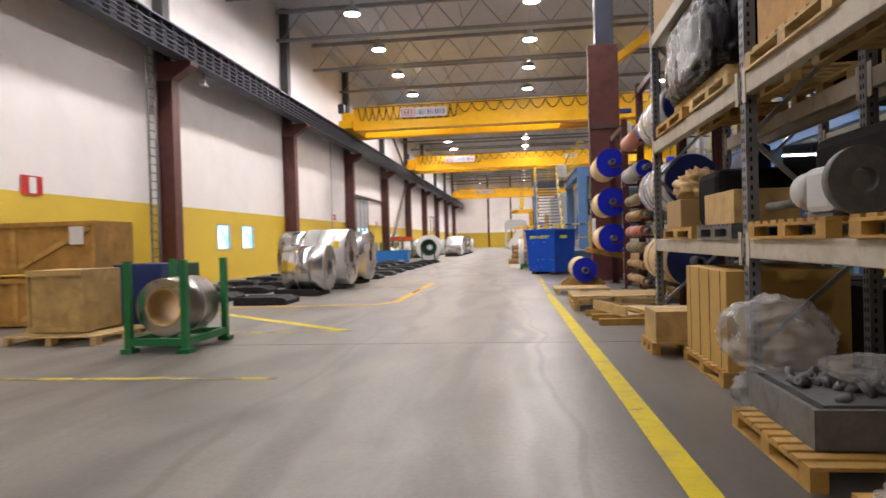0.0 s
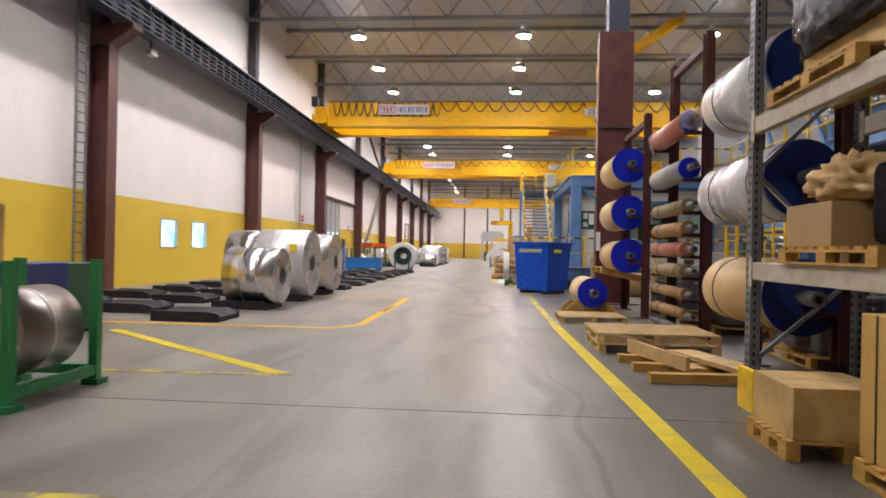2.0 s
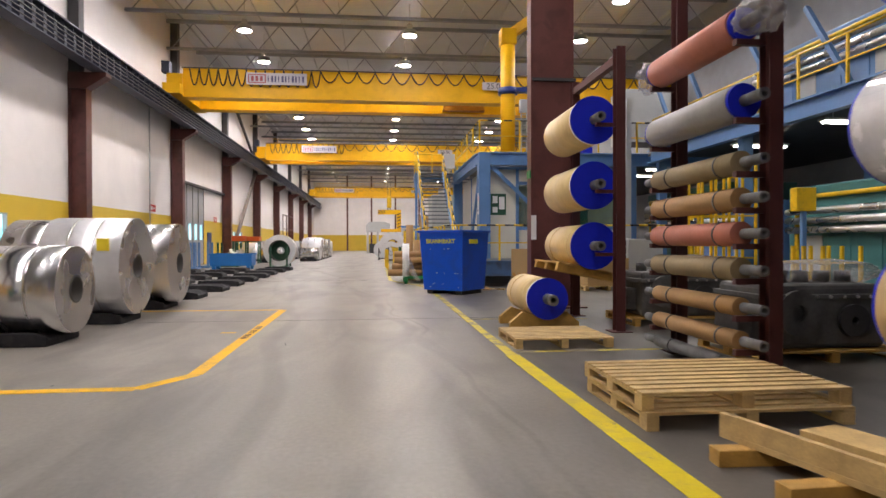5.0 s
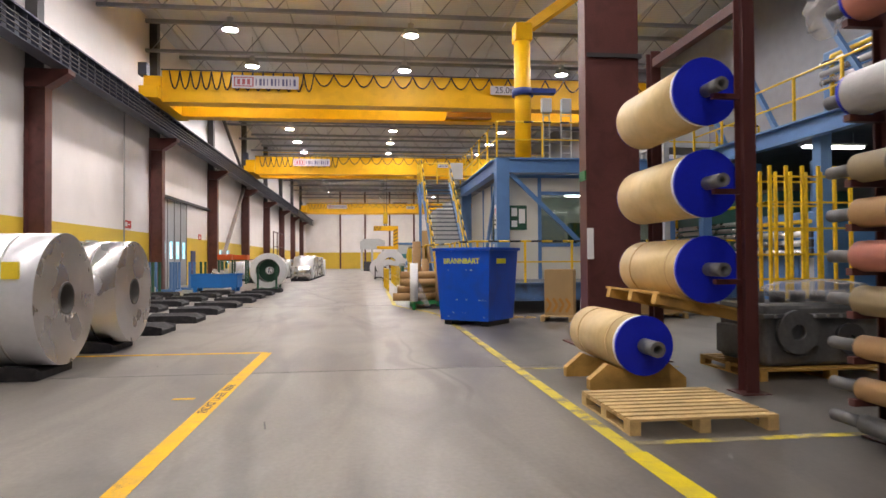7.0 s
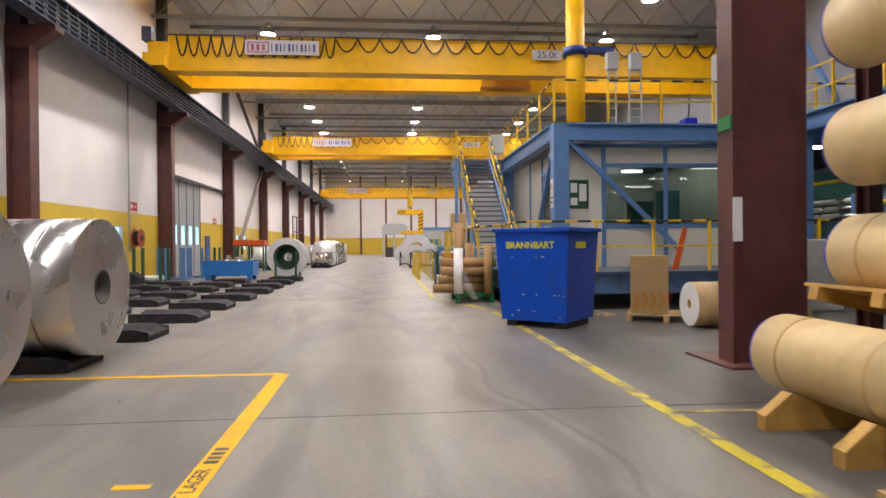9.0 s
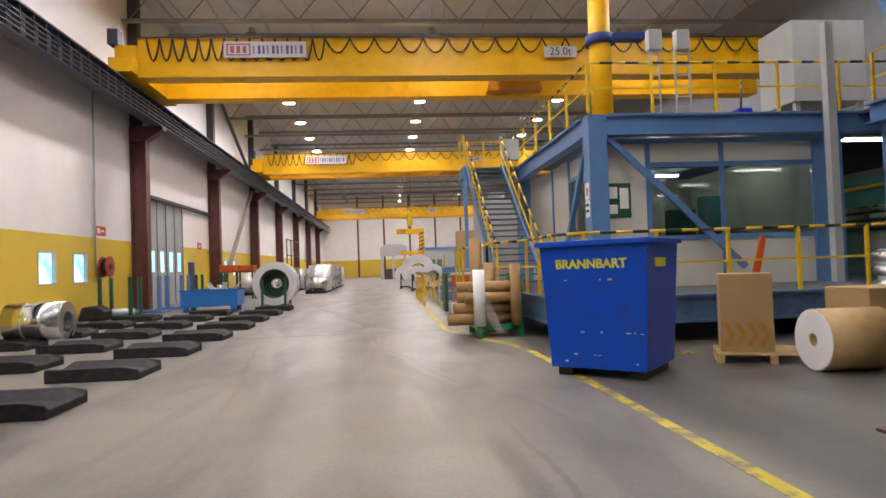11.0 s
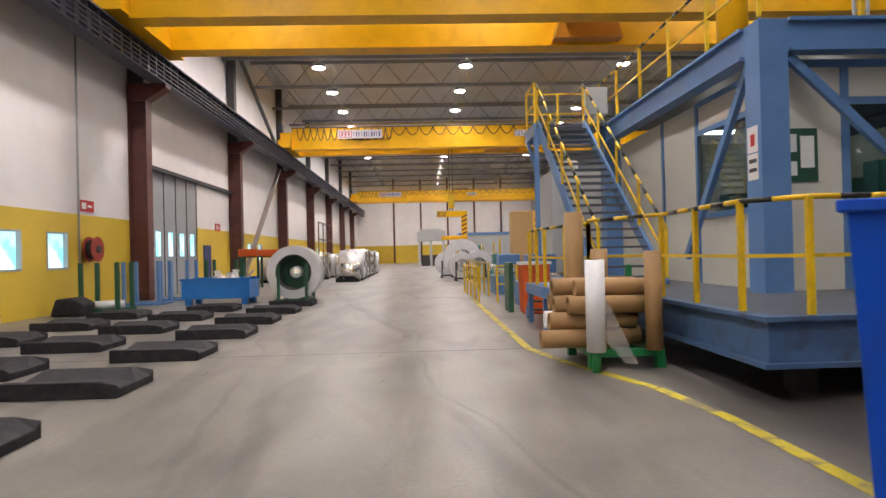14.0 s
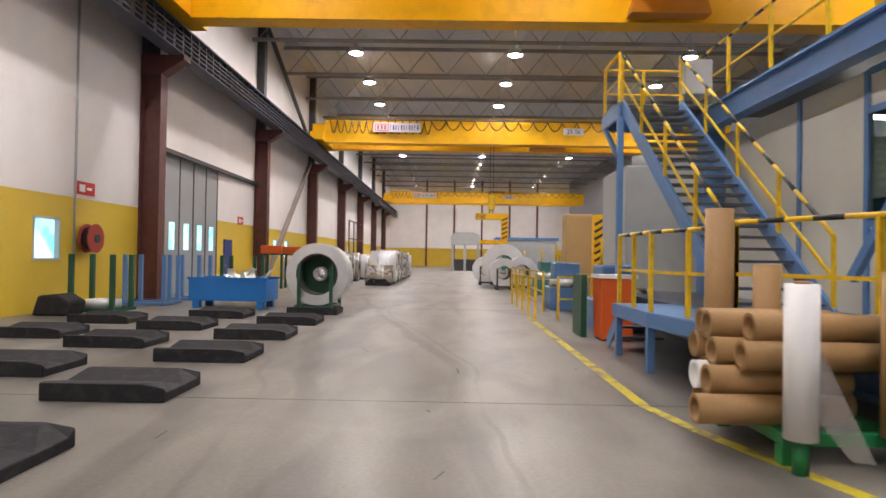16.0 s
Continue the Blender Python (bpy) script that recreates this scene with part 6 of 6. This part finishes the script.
for x, y, z, c_ in ((0.6, 40.6, 0, M_BLUE), (0.5, 46.5, 0, M_BLUE), (1.2, 54.5, 0, M_TEAL), (2.6, 58.0, 0, M_BLUE), (1.5, 64.0, 0, M_GREY)):
    mm_ = thing("line_machine", "low painted line machine with rollers and frame", "machine", pose(x, y, z), "line machines")
    part("bed", G().box(0, 0, 0, 1.2, 1.8, 0.7), c_, mm_, "", 0.03)
    part("head", G().box(0.2, 0.3, 0.7, 1.0, 1.3, 1.5), c_, mm_, "", 0.05)
    part("roller", G().ring((0.0, 0.15, 0.85), (1.2, 0.15, 0.85), 0.14, 0, 20), M_STEEL2, mm_)
    part("beacon", G().ring((0.3, 0.8, 1.5), (0.3, 0.8, 2.1), 0.04, 0, 10), M_YPAINT, mm_)
for x, y, r in ((0.1, 59.5, 0.75), (0.3, 62.0, 1.15), (-0.5, 65.0, 0.8), (1.2, 60.8, 0.8)):
    coil(x, y, 0.12, r, 1.1, "y", M_WRAP, "white-wrapped coil standing at the line entry", r * 0.45, "line coils")
    stand(x - 0.35, y - 0.6, M_DARK, "dark steel stand under a white coil", 0.7, 1.1, 1.1)
# C-hook hanging from the second crane
hk = thing("c_hook", "large yellow C-hook with black hazard ends on a crane rope", "lifting hook", pose(0.2, 71.7, 0))
part("upper_arm", G().box(-1.1, -0.25, 4.35, 1.2, 0.25, 4.8), M_CRANE, hk, "", 0.04)
part("back", G().box(0.75, -0.25, 2.9, 1.2, 0.25, 4.35), M_CRANE, hk, "", 0.04)
part("lower_arm", G().box(-0.8, -0.2, 2.6, 1.2, 0.2, 2.9), M_CRANE, hk, "", 0.04)
for k in range(5):
    part("hazard_stripe", G().beam((0.77, -0.256, 3.0 + 0.32 * k), (1.18, -0.256, 3.2 + 0.32 * k), 0.006, 0.1), M_BLACKP, hk)
    part("hazard_stripe", G().beam((-1.08 + 0.14 * k, -0.256, 4.4), (-0.98 + 0.14 * k, -0.256, 4.76), 0.006, 0.06), M_BLACKP, hk)
part("hook_block", G().box(-0.2, -0.2, 5.0, 0.25, 0.2, 6.1), M_YPAINT, hk, "", 0.1)
part("eye", G().ring((0.0, -0.06, 4.9), (0.0, 0.06, 4.9), 0.16, 0.09, 20), M_DARK, hk)
part("rope", G().ring((-0.1, 0, 6.1), (-0.1, 0, 11.12), 0.02, 0, 8).ring((0.14, 0, 6.1), (0.14, 0, 11.12), 0.02, 0, 8), M_DARK, hk)
fm = thing("far_machine", "grey hooded machine at the far end of the hall", "machine", pose(-2.6, 104.0, 0))
part("hood", G().prism([(0, 3.2), (3.6, 3.2), (3.6, 4.4), (2.8, 4.7), (0.5, 4.7), (0, 4.2)], 0, 3.0, "y"), M_GREY, fm)
for x in (0.1, 1.6, 3.2):
    part("leg", G().box(x, 0, 0, x + 0.3, 0.3, 3.2), M_GREY, fm)
part("base", G().box(0.5, 0.4, 0, 3.2, 2.8, 1.4), M_DARK, fm)
fb = thing("far_machine", "long grey-blue machine casing far down the line", "machine", pose(2.5, 96.0, 0))
part("casing", G().box(0, 0, 0, 6.5, 4.0, 3.6), M_GREY, fb, "", 0.1)
part("beam", G().box(-0.2, -0.1, 3.6, 6.7, 4.1, 3.9), M_BLUE, fb)
part("doorway", G().box(0.5, -0.02, 0.3, 2.5, -0.001, 2.4), M_TEAL, fb)

# ---------- machine hall further east ----------
mez = tagged(thing("mezzanine", "sky-blue steel mezzanine over the machine line", "mezzanine"), kind="structure")
part("edge_beam", G().box(9.6, 13.0, 4.55, 9.7, 31.9, 5.05).box(9.45, 13.0, 4.55, 9.6, 31.9, 4.6).box(9.45, 13.0, 5.0, 9.6, 31.9, 5.05), M_BLUE, mez)
part("deck", G().box(9.7, 13.0, 4.9, X1, 60.0, 4.98), M_DARK, mez)
for y in (14.0, 20.0, 26.0, 31.6):
    for x in (9.9, 14.0):
        part("leg", G().box(x - 0.15, y - 0.15, 0, x + 0.15, y + 0.15, 4.9), M_BLUE, mez)
for y in (16.0, 18.5, 21.5, 24.0, 27.5, 30.0):
    part("strut", G().beam((9.75, y, 5.0), (9.75, y + 1.6, 7.4), 0.12, 0.12), M_BLUE, mez)
railing([(9.65, 13.0, 5.05), (9.65, 31.8, 5.05)], 1.2, "yellow handrail along the mezzanine", False, 1.7)
for y in (15.5, 19.0, 23.0, 27.0, 33.5, 36.0):
    tl = thing("tube_lamp", "lit fluorescent tube lamp under the mezzanine", "lamp", pose(11.0, y, 4.5), "tube lamps")
    part("tray", G().box(-0.9, -0.14, 0.04, 0.9, 0.14, 0.1), M_GREY, tl)
    part("tube", G().ring((-0.85, -0.06, 0.0), (0.85, -0.06, 0.0), 0.025, 0, 10).ring((-0.85, 0.06, 0.0), (0.85, 0.06, 0.0), 0.025, 0, 10), M_TUBELIGHT, tl, "glowing tube")
    part("hanger", G().box(-0.6, -0.01, 0.1, -0.58, 0.01, 0.4).box(0.58, -0.01, 0.1, 0.6, 0.01, 0.4), M_GREY, tl)
def cage(x, y, h, label, wide=1.2):
    c_ = thing("safety_cage", label, "guard", pose(x, y, 0), "safety cages")
    for xx in [wide * k / round(wide / 0.4) for k in range(round(wide / 0.4) + 1)]:
        for yy in (0, 0.9):
            part("upright", G().box(xx - 0.03, yy - 0.03, 0, xx + 0.03, yy + 0.03, h), M_YPAINT, c_)
    for k in range(int(h / 0.55)):
        z = 0.5 + 0.55 * k
        for yy in (0, 0.9):
            part("hoop", G().box(0.03, yy - 0.02, z, wide - 0.03, yy + 0.02, z + 0.04), M_YPAINT, c_)
cage(7.0, 23.8, 3.5, "bright yellow tubular safety cage and ladder", 1.85)
cage(7.2, 19.6, 1.4, "bright yellow tubular guard at the machine")
cage(8.0, 15.0, 1.5, "bright yellow tubular guard at the machine")
for x, y, lx, ly, lz, m_ in ((10.5, 14.0, 3.0, 4.5, 2.6, M_TEAL), (10.6, 20.5, 3.5, 4.5, 3.0, M_TEAL), (10.4, 26.5, 3.0, 4.0, 2.8, M_BLUE), (13.5, 33.0, 3.0, 8.0, 4.0, M_TEAL), (7.0, 27.8, 1.2, 1.0, 1.6, M_GREY), (11.5, 16.0, 4.0, 12.0, 8.2, M_BLUE)):
    z0 = 4.98 if lz > 8 else 0
    lz = 2.4 if lz > 8 else lz
    mc = thing("process_machine", "large painted process machine under the mezzanine" if z0 == 0 else "blue machine housing on the mezzanine", "machine", pose(x, y, z0), "process machines")
    part("frame", G().box(0, 0, 0, lx, ly, lz), m_, mc, "", 0.05)
    for k in range(int(ly)):
        part("access_panel", G().box(-0.03, k + 0.1, 0.3, -0.001, k + 0.9, lz * 0.55), M_GREY if k % 3 == 0 else m_, mc, "", 0.01)
    for k in range(3):
        part("roller", G().ring((-0.25, 0.3, lz * 0.6 + 0.25 * k), (-0.25, ly - 0.3, lz * 0.6 + 0.25 * k), 0.09, 0, 16), M_STEEL2, mc)
        part("bearing", G().box(-0.35, 0.15, lz * 0.6 + 0.25 * k - 0.1, 0.0, 0.3, lz * 0.6 + 0.25 * k + 0.1), M_DARK, mc)
    part("pipe", G().path([(-0.1, 0.5, lz * 0.9), (-0.1, ly - 0.5, lz * 0.9), (-0.1, ly - 0.5, 0.2)], 0.06), M_YPAINT, mc)
cb = thing("white_cable_box", "small yellow-white control box on a post", "control box", pose(8.9, 22.0, 0))
part("post", G().box(-0.05, -0.05, 0, 0.05, 0.05, 2.2), M_BLUE, cb)
part("box", G().box(-0.25, -0.12, 2.2, 0.25, 0.12, 2.75), M_YPAINT, cb, "", 0.02)

tagged(lump("plastic_film", pose(2.35, 4.6, 0.44), (0.3, 0.35, 0.08), 51, M_BAG, 0.25, None, 5, 2.0), "clear film lying over the parts in the bin", "film")
# scuffs and chips on the waste container
random.seed(21)
for k in range(14):
    u, z = random.uniform(-0.6, 0.6), random.choice([0.2, 0.3, 0.35, 0.6, 1.0, 1.3])
    yy = -(B0 + (B1 - B0) * (z - 0.12) / 1.68) - 0.003
    part("chip", G().box(u, yy, z, u + random.uniform(0.015, 0.07), yy + 0.002, z + random.uniform(0.008, 0.03)), M_GREY, w)
# dark scuff marks on the aisle floor
random.seed(33)
for k in range(14):
    x, y = random.uniform(-6.5, 0.0), random.uniform(5.0, 46.0)
    a = random.uniform(-0.5, 0.5)
    L_, W_ = random.uniform(0.08, 0.5), random.uniform(0.008, 0.02)
    q = [(x - W_, y, 0.0015), (x + W_ * 0.4, y + 0.02, 0.0015), (x + a * L_ + W_, y + L_, 0.0015), (x + a * L_ - W_ * 0.5, y + L_ * 0.93, 0.0015)]
    sm = setting("floor_mark", G().add(q, [(0, 1, 2, 3)]), M_DARK, "small dark scuff mark on the concrete", "floor mark")
